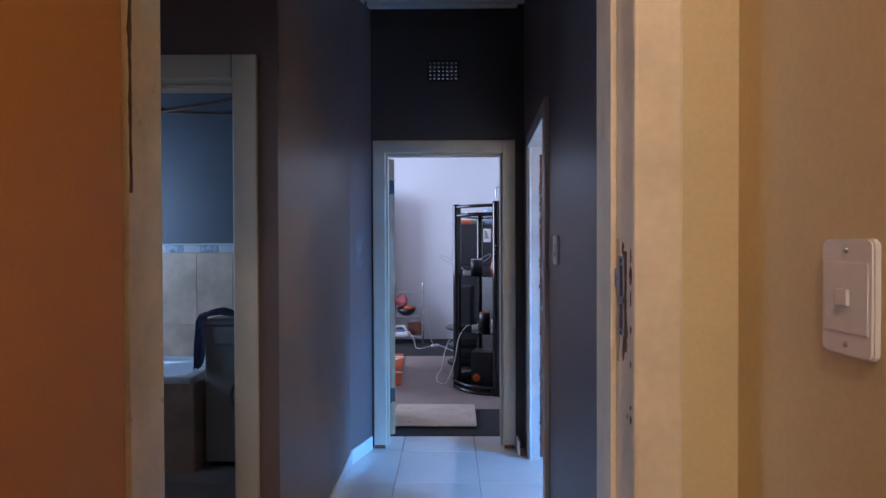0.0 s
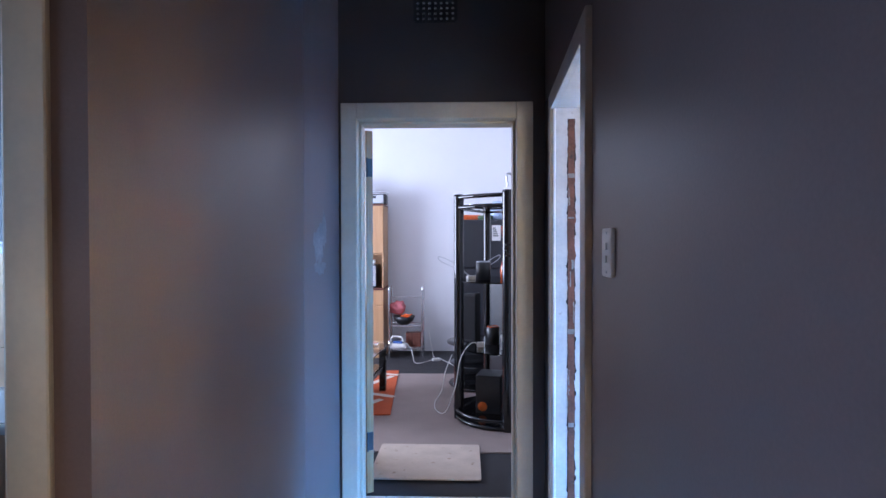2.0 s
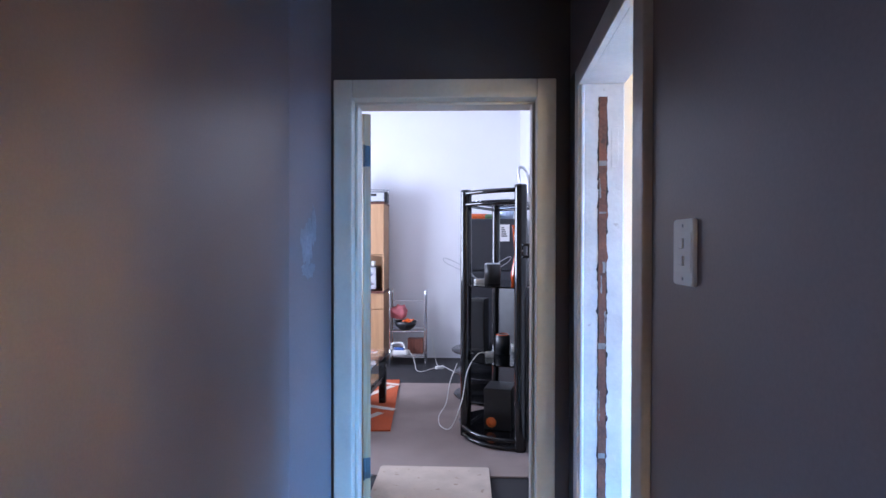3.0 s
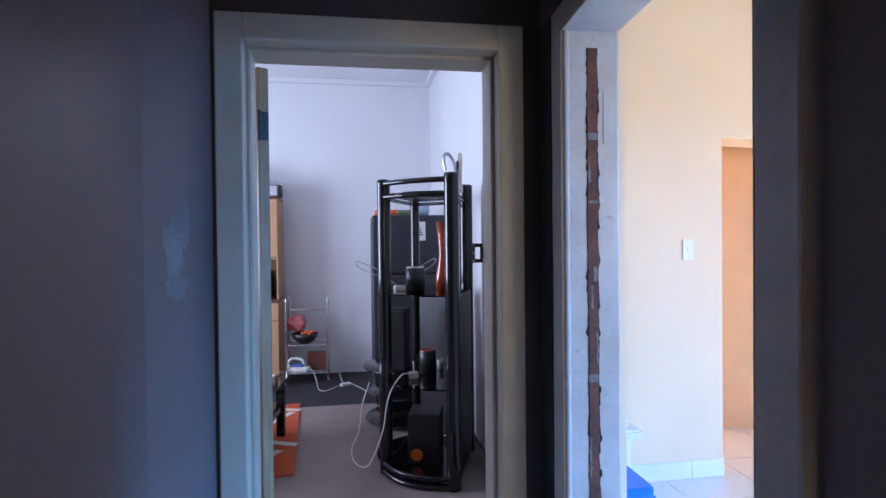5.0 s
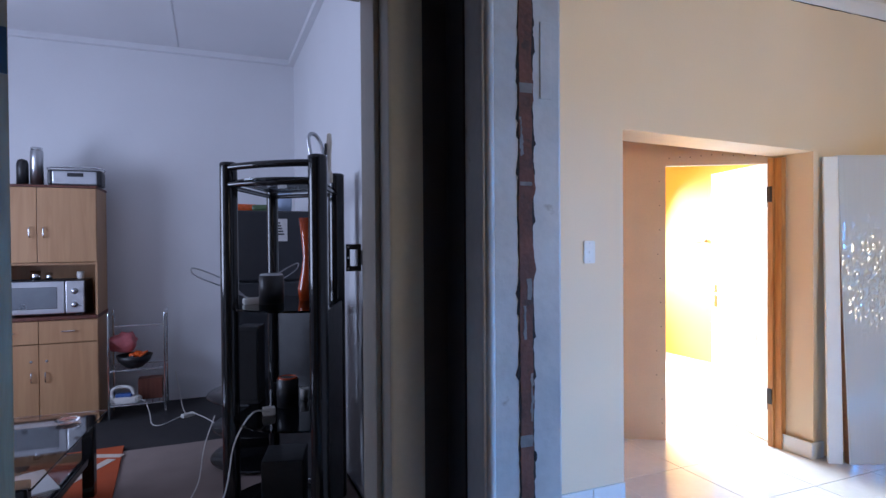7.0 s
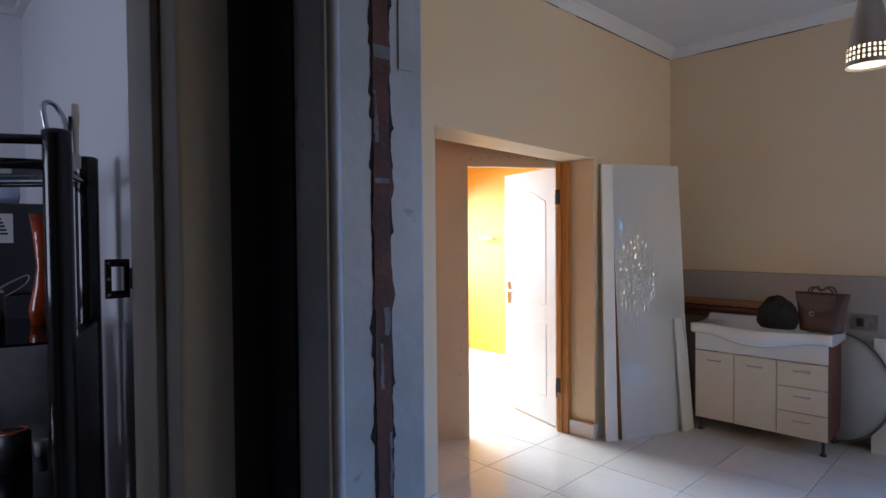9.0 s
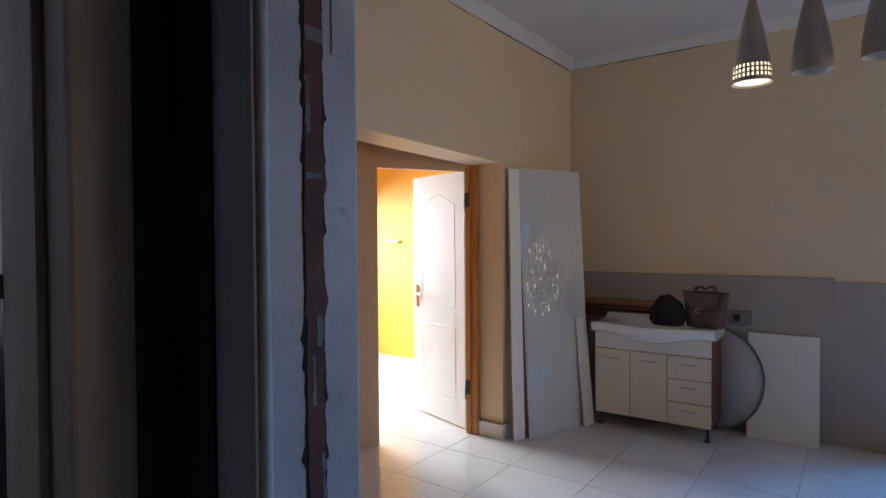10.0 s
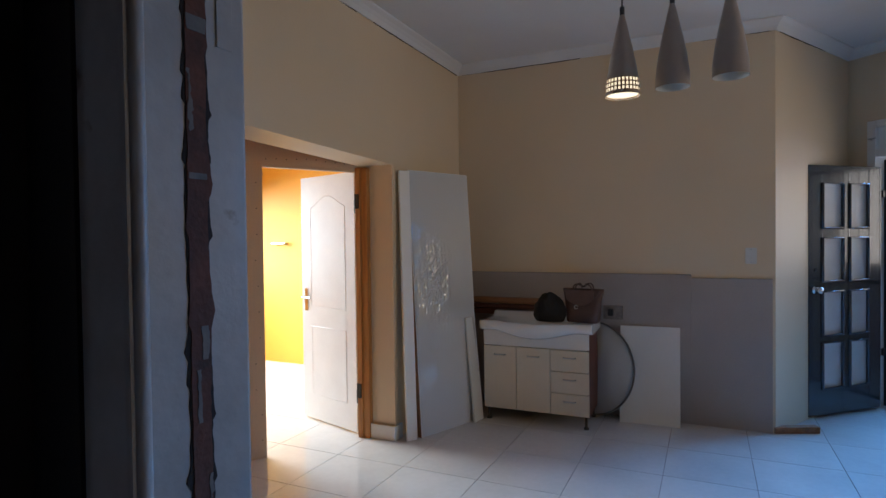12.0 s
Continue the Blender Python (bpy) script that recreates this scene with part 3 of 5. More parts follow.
for k in range(6):
    z = -0.065 + 0.13 * k / 5
    part("cross_bar", box(-0.1025, 0.1025, -0.0025, 0.028, z - 0.0075, z + 0.0075), M["black_plastic"], vent)

# filler patches on the splayed end of the passage wall
random.seed(4)
SPLAY = Matrix.Translation((0.021, 4.055, 0)) @ Matrix.Rotation(math.atan2(0.29, 0.0999), 4, "Z")
for cu, cz, ru, rz in ((-0.01, 1.40, 0.040, 0.095), (0.035, 1.47, 0.020, 0.085), (0.0, 1.285, 0.05, 0.03)):
    bm = bmesh.new()
    ring = []
    for k in range(36):
        a = 2 * math.pi * k / 36
        rr = 1 + 0.20 * random.uniform(-1, 1) + 0.10 * math.sin(3 * a + cu * 90)
        ring.append(bm.verts.new((cu + ru * rr * math.cos(a), -0.0002, cz + rz * rr * math.sin(a))))
    bm.faces.new(ring)
    for v in bmesh.ops.extrude_face_region(bm, geom=list(bm.faces))["geom"]:
        if isinstance(v, bmesh.types.BMVert):
            v.co = Vector((cu + (v.co.x - cu) * 0.86, -0.0010, cz + (v.co.z - cz) * 0.9))
    ob = setting("filler_patch", bm, M["patch"], "pale grey filler patch on the dark wall", "wall patch")
    ob.matrix_basis = SPLAY


# bare, chipped strips on the door frames
def chipped_strip(name, frame_ob, x, y, z0, z1, w, axis, material, seed, step=0.02):
    """A strip where paint is gone: ragged both sides, laid on the jamb. axis 'y': strip lies in a plane of constant local x."""
    rnd = random.Random(seed)
    bm = bmesh.new()
    n = int((z1 - z0) / step)
    rows, lw, rw = [], 0, 0
    for k in range(n + 1):
        z = z0 + (z1 - z0) * k / n
        lw = 0.7 * lw + rnd.uniform(-0.0011, 0.0011) - (0.004 if rnd.random() < 0.04 else 0)
        rw = 0.7 * rw + rnd.uniform(-0.0012, 0.0012) + (0.0045 if rnd.random() < 0.05 else 0)
        rows.append([bm.verts.new((x, y - w / 2 + lw, z)), bm.verts.new((x, y + w / 2 + rw, z))])
    for a, b in zip(rows, rows[1:]):
        bm.faces.new((a[0], a[1], b[1], b[0]))
    ext = bmesh.ops.extrude_face_region(bm, geom=list(bm.faces))["geom"]
    for v in ext:
        if isinstance(v, bmesh.types.BMVert):
            v.co.x += axis
    return part(name, bm, material, frame_ob, "bare brown strip with ragged paint edges")


for x in (-0.4425, 0.4425):
    part("round_bead", tube([(x, 0.004, 0.0), (x, 0.004, 2.034)], 0.0105, 14), M["frame_white"], F_SIDE)
# kitchen doorway: its local x runs to minus y in the world, y runs to plus x
chipped_strip("broken_edge", F_SIDE, -0.4425, 0.086, 0.02, 1.985, 0.0345, 0.0011, M["scar_dark"], 6, 0.007)
chipped_strip("bare_strip", F_SIDE, -0.4414, 0.086, 0.021, 1.984, 0.0285, 0.0012, M["scar"], 5, 0.012)
for z, s in ((0.70, 0.7), (0.955, 0.6), (0.30, 0.7)):
    part("paint_chip", lathe([(0.0001, 0.0), (0.009 * s, 0.0), (0.008 * s, 0.0016), (0.0001, 0.002)], 9, m=pose(-0.4425, 0.1055, z, 0, 90, 0) @ Matrix.Diagonal((2.2, 0.8, 1.2, 1))), M["scar_dark"], F_SIDE)
for k, (z, h, y, w) in enumerate(((1.72, 0.010, 0.086, 0.028), (1.523, 0.004, 0.086, 0.026), (1.305, 0.022, 0.092, 0.010), (1.236, 0.035, 0.082, 0.006), (0.99, 0.012, 0.085, 0.029), (0.55, 0.010, 0.086, 0.026), (1.62, 0.04, 0.075, 0.003), (1.08, 0.05, 0.097, 0.003), (0.75, 0.06, 0.076, 0.003))):
    chipped_strip("filler_smear", F_SIDE, -0.4402, y, z - h, z + h, w, 0.0008, M["smear"], 20 + k, 0.004)
part("hinge_patch", box(-0.4425, -0.4400, 0.120, 0.146, 1.70, 1.86, bev=0.001), M["frame_white"], F_SIDE)

# entry doorway: strike plate, rust and chips on the jamb
chipped_strip("rust_patch", F_ENTRY, 0.388, 0.030, 1.256, 1.406, 0.015, -0.0010, M["rust"], 31, 0.006)
chipped_strip("stained_strip", F_ENTRY, 0.388, 0.064, 1.235, 1.425, 0.009, -0.0008, M["stain"], 32, 0.008)
strike = part("strike_plate", boxes([(0.3850, 0.3868, 0.029, 0.055, 1.278, 1.288), (0.3850, 0.3868, 0.029, 0.055, 1.325, 1.337), (0.3850, 0.3868, 0.029, 0.055, 1.384, 1.398), (0.3850, 0.3868, 0.029, 0.034, 1.288, 1.384), (0.3850, 0.3868, 0.050, 0.055, 1.288, 1.384), (0.3835, 0.3862, 0.055, 0.068, 1.350, 1.378)], bev=0.0005), M["dull_steel"], F_ENTRY, "dull steel strike plate with two slots and a lip")
for z0, z1 in ((1.288, 1.325), (1.337, 1.384)):
    part("slot", box(0.3866, 0.3872, 0.034, 0.050, z0, z1), M["scar"], strike)
for z in (1.283, 1.391):
    part("screw_hole", lathe([(0.0001, 0.0), (0.0042, 0.0), (0.0036, 0.0008), (0.0001, 0.0009)], 12, m=pose(0.3850, 0.042, z, 0, -90)), M["black_plastic"], strike)
chipped_strip("chipped_edge", F_ENTRY, -0.3785, 0.077, 1.50, 2.02, 0.009, 0.0010, M["rust"], 41, 0.009)
rnd = random.Random(9)
for z0, z1, y0, w in ((1.400, 1.420, 0.040, 0.013), (1.240, 1.276, 0.036, 0.015), (1.272, 1.310, 0.068, 0.007), (1.355, 1.385, 0.004, 0.012), (1.388, 1.41, 0.003, 0.006), (1.325, 1.35, 0.003, 0.004), (1.285, 1.298, 0.003, 0.006), (1.235, 1.247, 0.004, 0.006), (1.175, 1.182, 0.004, 0.005), (1.155, 1.168, 0.003, 0.007), (1.158, 1.166, 0.018, 0.005)):
    bm = bmesh.new()
    k = 15
    vs = [bm.verts.new((0.3879, y0 + w / 2 * math.cos(a) * rnd.uniform(0.35, 1.25), (z0 + z1) / 2 + (z1 - z0) / 2 * math.sin(a) * rnd.uniform(0.8, 1.1))) for a in [2 * math.pi * i / k for i in range(k)]]
    bm.faces.new(vs)
    ext = bmesh.ops.extrude_face_region(bm, geom=list(bm.faces))["geom"]
    for v in ext:
        if isinstance(v, bmesh.types.BMVert):
            v.co.x -= 0.0006
    part("rust_chip", bm, M["rust"], F_ENTRY)
# bedroom doorway: latch keeper on the far jamb, chipped feet
keep = part("latch_keeper", boxes([(0.366, 0.406, 0.254, 0.262, 1.328, 1.342), (0.366, 0.406, 0.254, 0.262, 1.386, 1.400), (0.366, 0.376, 0.254, 0.262, 1.342, 1.386), (0.396, 0.406, 0.254, 0.262, 1.342, 1.386), (0.404, 0.43, 0.235, 0.262, 1.345, 1.383)], bev=0.001), M["black_plastic"], F_END, "black latch keeper")
for x, z in ((0.371, 1.335), (0.371, 1.393), (0.371, 1.364)):
    part("screw", lathe([(0.0001, 0.0), (0.0032, 0.0), (0.0028, 0.0012), (0.0001, 0.0014)], 10, m=pose(x, 0.254, z, 90)), M["steel"], keep)
for x in (-0.445, 0.445):
    part("chipped_foot", box(x - 0.036, x + 0.036, -0.0135, -0.0115, 0.004, 0.028, bev=0.0006), M["scar"], F_END)

# bedroom door, swung wide open into the room
bd = thing("bedroom_door", pose(0.178, 4.462, 0.012, 0, 0, 122), "tan wooden door standing wide open, worn edge", "door")
part("leaf", box(0.0, 0.80, -0.04, 0.0, 0, 2.015, bev=0.003), M["edge_wood"], bd)
for z in (0.24, 1.76):
    hg = part("hinge", boxes([(-0.003, 0.001, -0.037, -0.004, z, z + 0.10)]), M["black_plastic"], bd, "black steel butt hinge")
    part("hinge_pin", tube([(-0.006, -0.002, z - 0.003), (-0.006, -0.002, z + 0.103)], 0.006), M["black_plastic"], hg)
for s in (1, -1):
    hd = part("door_handle", tube([(0.74, -0.02 + s * 0.02, 1.03), (0.74, -0.02 + s * 0.065, 1.03), (0.63, -0.02 + s * 0.065, 1.03)], 0.009), M["chrome"], bd)


# ---- bathroom ----
tub = thing("bathtub", pose(-1.64, 4.15, 0), "white enamel bathtub set in a beige tiled surround", "bathtub")
bm = bmesh.new()


def tub_ring(w, d, r, z):
    return [bm.verts.new((x, y, z)) for x, y in rounded(w, d, r, 6)]


rings = [tub_ring(1.33, 0.68, 0.03, 0.552), tub_ring(1.33, 0.68, 0.03, 0.585), tub_ring(1.30, 0.65, 0.04, 0.592), tub_ring(1.16, 0.54, 0.12, 0.585), tub_ring(1.12, 0.50, 0.13, 0.55), tub_ring(1.0, 0.42, 0.14, 0.25), tub_ring(0.9, 0.34, 0.14, 0.19)]
for a, b in zip(rings, rings[1:]):
    for k in range(len(a)):
        f = bm.faces.new((a[k], a[(k + 1) % len(a)], b[(k + 1) % len(a)], b[k]))
        f.smooth = True
bm.faces.new(rings[-1])
part("tub", bm, M["enamel"], tub)
part("surround", boxes([(-0.67, 0.665, -0.34, -0.325, 0, 0.54), (0.65, 0.665, -0.325, 0.345, 0, 0.54)]), M["wall_tile"], tub)
for k in range(5):
    x = 0.672 - 0.283 * (k + 1)
    for z0, z1 in ((0.0, 0.552),):
        part("tile", box(max(x, -0.67), x + 0.28, -0.349, -0.34, z0 + 0.001, z1, bev=0.002), M["wall_tile"], tub)
for k in range(2):
    for z0, z1 in ((0.0, 0.552),):
        part("tile", box(0.665, 0.674, -0.345 + 0.346 * k, -0.345 + 0.346 * k + 0.343, z0 + 0.001, z1, bev=0.002), M["wall_tile"], tub)
grip = part("grip", tube(curve_pts([(0.0, 0.255, 0.585), (0.02, 0.24, 0.615), (0.08, 0.235, 0.625), (0.14, 0.24, 0.615), (0.16, 0.255, 0.585)], 24), 0.012), M["chrome"], tub, "chrome bath handle")
bt = tagged(new("wall_tiles_bathroom"), "beige marbled wall tiles with a patterned border strip", "wall tiling", kind="structure")
part("tile_bed", box(-2.5, -0.17, 4.492, 4.4995, 0.0, 1.405), M["wall_tile"], bt)
tm = to_mesh("tile", box(0, 0.265, -0.008, 0, 0, 0.525, bev=0.002), M["wall_tile"])
for i in range(9):
    for z in (-0.24, 0.29, 0.82):
        x = -0.175 - 0.268 * (i + 1)
        if z < 0:
            continue
        ob = new("tile", tm)
        ob.parent = bt
        ob.location = (x, 4.492, z)
bord = mat("patterned_border_tile", (0.42, 0.46, 0.50), 0.2, vary=0.6, scale=26, fine=60, bump=0.03, by_object=True)
bmesh_b = to_mesh("border_tile", box(0, 0.128, -0.009, 0, 0, 0.052, bev=0.002), bord)
bmesh_w = to_mesh("border_tile", box(0, 0.128, -0.009, 0, 0, 0.052, bev=0.002), M["skirt"])
for i in range(18):
    ob = new("border_tile", bmesh_b if i % 2 else bmesh_w)
    ob.parent = bt
    ob.location = (-0.175 - 0.13 * (i + 1), 4.492, 1.350)
part("tile_trim", tube([(-2.5, 4.488, 1.41), (-0.17, 4.488, 1.41)], 0.008, 8), M["skirt"], bt, "rough white grout bead")
wm = thing("washing_machine", pose(-0.64, 4.16, 0), "white washing machine standing beside the bathtub", "washing machine")
part("body", box(-0.30, 0.30, -0.26, 0.30, 0.03, 0.90, bev=0.012), M["white"], wm)
part("worktop", box(-0.305, 0.305, -0.27, 0.305, 0.90, 0.935, bev=0.008), M["white"], wm)
part("control_panel", box(-0.29, 0.29, -0.268, -0.259, 0.78, 0.885, bev=0.004), M["plastic_white"], wm)
part("door_ring", lathe([(0.12, 0), (0.15, 0.0), (0.155, 0.02), (0.13, 0.03), (0.12, 0.01)], 32, m=pose(0.02, -0.26, 0.45, 90)), M["chrome"], wm)
part("dark_plinth", box(-0.28, 0.28, -0.24, 0.28, 0.0, 0.03), M["black_plastic"], wm)
# cloth hanging over its edge
random.seed(11)
bm = bmesh.new()
grid = []
for i in range(19):
    row = []
    for j in range(11):
        u, v = i / 18, j / 10
        s = u * 0.62 - 0.33
        fold = 0.016 * math.sin(v * 17 + u * 5) + 0.008 * math.sin(v * 31)
        if s < 0:
            p = (-0.335 - abs(fold) * (-s) * 3 - 0.01 * v, -0.30 + 0.20 * v + 0.10 * s, 0.955 + s + 0.012 * math.sin(v * 9))
        else:
            p = (-0.335 + s, -0.30 + 0.24 * v, 0.957 + abs(fold) * 1.2 + 0.02 * math.sin(s * 21) * v)
        row.append(bm.verts.new(p))
    grid.append(row)
for a, b in zip(grid, grid[1:]):
    for k in range(10):
        f = bm.faces.new((a[k], a[k + 1], b[k + 1], b[k]))
        f.smooth = True
bmesh.ops.solidify(bm, geom=list(bm.faces), thickness=0.006)
solid("towel", bm, M["cloth"], "crumpled grey patterned cloth hanging over the washing machine", "cloth", pose(-0.64, 4.16, 0))
solid("shower_hose", tube(curve_pts([(-2.3, 4.47, 2.34), (-1.75, 4.46, 2.35), (-1.2, 4.46, 2.42), (-0.5, 4.47, 2.56)], 40), 0.009), M["tan"], "tan hose hung along the bathroom wall", "hose")
solid("cable", tube(curve_pts([(-2.3, 4.485, 2.62), (-1.7, 4.47, 2.43), (-1.2, 4.47, 2.36), (-0.4, 4.48, 2.40)], 40), 0.006), M["tan"], "tan cable sagging along the bathroom wall", "cable")


# ---- bedroom ----
def pad(x0, x1, y0, y1, z0, t, r=0.02):
    bm = prism([(x + (x0 + x1) / 2, y + (y0 + y1) / 2) for x, y in rounded(x1 - x0, y1 - y0, r)], z0, z0 + t, bev=min(0.004, t * 0.3))
    return bm


solid("carpet", pad(-1.2, 1.345, 5.10, 7.33, 0.001, 0.010), M["carpet"], "grey-brown short-pile carpet lying on the black floor", "carpet")
solid("door_mat", pad(0.145, 0.815, 4.64, 5.215, 0.012, 0.008), M["mat_cream"], "worn cream woven mat inside the doorway", "mat")
bpy.data.objects["door_mat"].rotation_euler = (0, 0, radians(-0.8))
bpy.data.objects["door_mat"].location = (-0.06, 0.01, 0)
rug = thing("rug", pose(-0.66, 6.6, 0.0115, 0, 0, 3.5), "red-orange rug with broad cream diagonal lines", "rug")
part("field", box(-0.75, 0.75, -0.77, 0.77, 0, 0.012, bev=0.004), M["rug_red"], rug)
for cx, cy, ln, wd, a in ((0.60, 0.62, 0.34, 0.055, -24), (0.55, 0.28, 0.55, 0.06, 58), (0.62, -0.20, 0.30, 0.06, -28), (0.5, -0.55, 0.5, 0.06, 55), (-0.2, 0.3, 0.7, 0.06, 40), (-0.3, -0.35, 0.7, 0.06, -35)):
    part("line", box(-ln / 2, ln / 2, -wd / 2, wd / 2, 0.0115, 0.0150, bev=0.001, m=pose(cx, cy, 0, 0, 0, a)), M["rug_white"], rug)

# beech kitchen dresser
dr = thing("kitchen_dresser", pose(-0.61, 8.14, 0), "beech laminate kitchen dresser with doors, drawers and open niche", "cabinet")
W = 0.39
part("side_panel", box(-W, -W + 0.016, 0, 0.44, 0.0, 1.845, bev=0.001), M["pine"], dr)
part("side_panel", box(W - 0.016, W, 0, 0.44, 0.0, 1.845, bev=0.001), M["pine"], dr)
part("top", box(-W - 0.005, W + 0.005, -0.02, 0.445, 1.845, 1.863, bev=0.002), M["mahogany"], dr)
part("worktop", box(-W - 0.006, W + 0.006, -0.035, 0.44, 0.83, 0.855, bev=0.003), M["mahogany"], dr)
part("back_panel", box(-W + 0.016, W - 0.016, 0.425, 0.435, 0.05, 1.84), M["pine"], dr)
part("shelf", box(-W + 0.016, W - 0.016, 0.01, 0.42, 1.25, 1.268), M["pine"], dr)
part("plinth", box(-W + 0.016, W - 0.016, 0.03, 0.045, 0.0, 0.06), M["pine"], dr)


def handle(parent, x, z, y, vertical=True, ln=0.075):
    d = (0, 0, ln / 2) if vertical else (ln / 2, 0, 0)
    pts = [(x - d[0], y, z - d[2]), (x - d[0] * 0.8, y - 0.024, z - d[2] * 0.8), (x + d[0] * 0.8, y - 0.024, z + d[2] * 0.8), (x + d[0], y, z + d[2])]
    part("handle", tube(curve_pts(pts, 18), 0.005, 8), M["chrome"], parent, "chrome bow handle")


for s in (-1, 1):
    x0, x1 = (-W + 0.002, -0.002) if s < 0 else (0.002, W - 0.002)
    d = part("upper_door", box(x0, x1, -0.018, -0.001, 1.272, 1.842, bev=0.003), M["pine"], dr)
    handle(d, s * 0.045, 1.50, -0.018)
    d = part("lower_door", box(x0, x1, -0.018, -0.001, 0.062, 0.645, bev=0.003), M["pine"], dr)
    handle(d, s * 0.045, 0.40, -0.018)
    part("lock", lathe([(0.0001, 0), (0.009, 0), (0.009, 0.004), (0.0001, 0.005)], 14, m=pose(s * 0.05, -0.018, 0.52, 90)), M["steel"], d)
    d = part("drawer", box(x0, x1, -0.018, -0.001, 0.652, 0.825, bev=0.003), M["pine"], dr)
    handle(d, (x0 + x1) / 2, 0.742, -0.018, False, 0.09)

mw = thing("microwave_oven", pose(-0.575, 8.30, 0.856), "silver microwave oven with a dark window and two dials", "microwave")
part("case", box(-0.27, 0.27, -0.15, 0.15, 0.012, 0.275, bev=0.008), M["dark_steel"], mw)
part("door", box(-0.265, 0.135, -0.166, -0.15, 0.02, 0.268, bev=0.006), M["steel"], mw)
part("window", box(-0.215, 0.085, -0.169, -0.1655, 0.06, 0.225, bev=0.004), M["smoke"], mw)
part("control_panel", box(0.14, 0.265, -0.166, -0.15, 0.02, 0.268, bev=0.006), M["steel"], mw)
for z in (0.085, 0.19):
    part("dial", lathe([(0.0001, 0.024), (0.020, 0.024), (0.024, 0.0)], 22, m=pose(0.20, -0.166, z, 90)), M["steel"], mw)
for x in (-0.22, 0.22):
    part("foot", box(x - 0.02, x + 0.02, -0.12, 0.12, 0.0, 0.013), M["black_plastic"], mw)
for x, r, h, l in ((-0.66, 0.035, 0.07, "small steel bowl on the microwave"), (-0.57, 0.022, 0.055, "small steel cup on the microwave"), (-0.36, 0.026, 0.06, "small white cup on the microwave")):
    solid("cup", lathe([(0.0001, 0), (r * 0.8, 0), (r, h * 0.3), (r, h), (r * 0.92, h), (r * 0.9, h * 0.2), (0.0001, h * 0.1)], 20), M["chrome"] if "steel" in l else M["plastic_white"], l, "cup", pose(x, 8.28, 1.131))
rd = thing("radio", pose(-0.375, 8.28, 1.863), "silver and black portable radio on the dresser", "radio")
part("case", box(-0.185, 0.185, -0.08, 0.08, 0.0, 0.13, bev=0.02), M["black_plastic"], rd)
part("front_panel", box(-0.15, 0.15, -0.085, -0.078, 0.012, 0.118, bev=0.008), M["steel"], rd)
part("display", box(-0.05, 0.06, -0.089, -0.085, 0.075, 0.105, bev=0.002), M["black_plastic"], rd)
part("carry_handle", tube(curve_pts([(-0.18, 0, 0.11), (-0.17, 0, 0.155), (0.17, 0, 0.155), (0.18, 0, 0.11)], 30), 0.007, 8), M["chrome"], rd)
can = thing("flask", pose(-0.635, 8.25, 1.863), "tall brushed steel flask on the dresser", "flask")
part("body", lathe([(0.0001, 0), (0.044, 0), (0.044, 0.26), (0.04, 0.275), (0.0001, 0.275)], 24), M["steel"], can)
part("lid", lathe([(0.041, 0.275), (0.041, 0.295), (0.0001, 0.30)], 24), M["chrome"], can)
solid("flask", lathe([(0.0001, 0), (0.04, 0), (0.04, 0.17), (0.03, 0.2), (0.0001, 0.21)], 24), M["black_plastic"], "black flask beside the steel flask", "flask", pose(-0.735, 8.28, 1.863))

# chrome trolley with clutter
tr = thing("trolley", pose(0.05, 8.25, 0), "small chrome tube trolley with wire shelves", "trolley")
for x in (-0.2, 0.2):
    part("upright", tube(curve_pts([(x, -0.14, 0.02), (x, -0.14, 0.79), (x, -0.10, 0.83), (x, 0.1, 0.83), (x, 0.14, 0.79), (x, 0.14, 0.02)], 40), 0.009), M["chrome"], tr)
for z in (0.12, 0.40):
    bm = bmesh.new()
    for k in range(9):
        add_tube(bm, [(-0.2 + 0.05 * k, -0.14, z), (-0.2 + 0.05 * k, 0.14, z)], 0.003, 6)
    for y in (-0.14, 0.14):
        add_tube(bm, [(-0.2, y, z), (0.2, y, z)], 0.005, 6)
    part("wire_shelf", bm, M["chrome"], tr)
part("top_rail", tube([(-0.2, 0.14, 0.72), (0.2, 0.14, 0.72)], 0.004, 8), M["chrome"], tr)
bowl = thing("bowl", pose(0.02, 8.22, 0.404), "black bowl filled with shiny red and orange packets", "bowl")
part("shell", lathe([(0.0001, 0), (0.06, 0.0), (0.115, 0.05), (0.135, 0.10), (0.128, 0.10), (0.10, 0.05), (0.0001, 0.02)], 28), M["black_plastic"], bowl)
random.seed(3)
for k in range(9):
    a, q = random.uniform(0, 6.28), random.uniform(0, 0.07)
    part("packet", box(-0.035, 0.035, -0.022, 0.022, -0.008, 0.008, bev=0.006, m=pose(q * math.cos(a), q * math.sin(a), 0.085 + 0.012 * (k % 3), random.uniform(-40, 40), random.uniform(-40, 40), random.uniform(0, 180))), M["ember"] if k % 3 else M["black_plastic"], bowl)
random.seed(6)
bm = bmesh.new()
bmesh.ops.create_icosphere(bm, subdivisions=3, radius=0.12)
for v in bm.verts:
    n = noise.noise(v.co * 14)
    v.co = Vector((v.co.x * 0.95, v.co.y * 0.6, max(-0.06, v.co.z * 0.7))) * (1 + 0.5 * n)
    if v.co.z > 0.03:
        v.co.x *= 1 - 3.5 * (v.co.z - 0.03)
for f in bm.faces:
    f.smooth = True
solid("plastic_bag", bm, M["plastic_pink"], "crumpled pink plastic bag on the trolley", "bag", pose(-0.06, 8.30, 0.595))
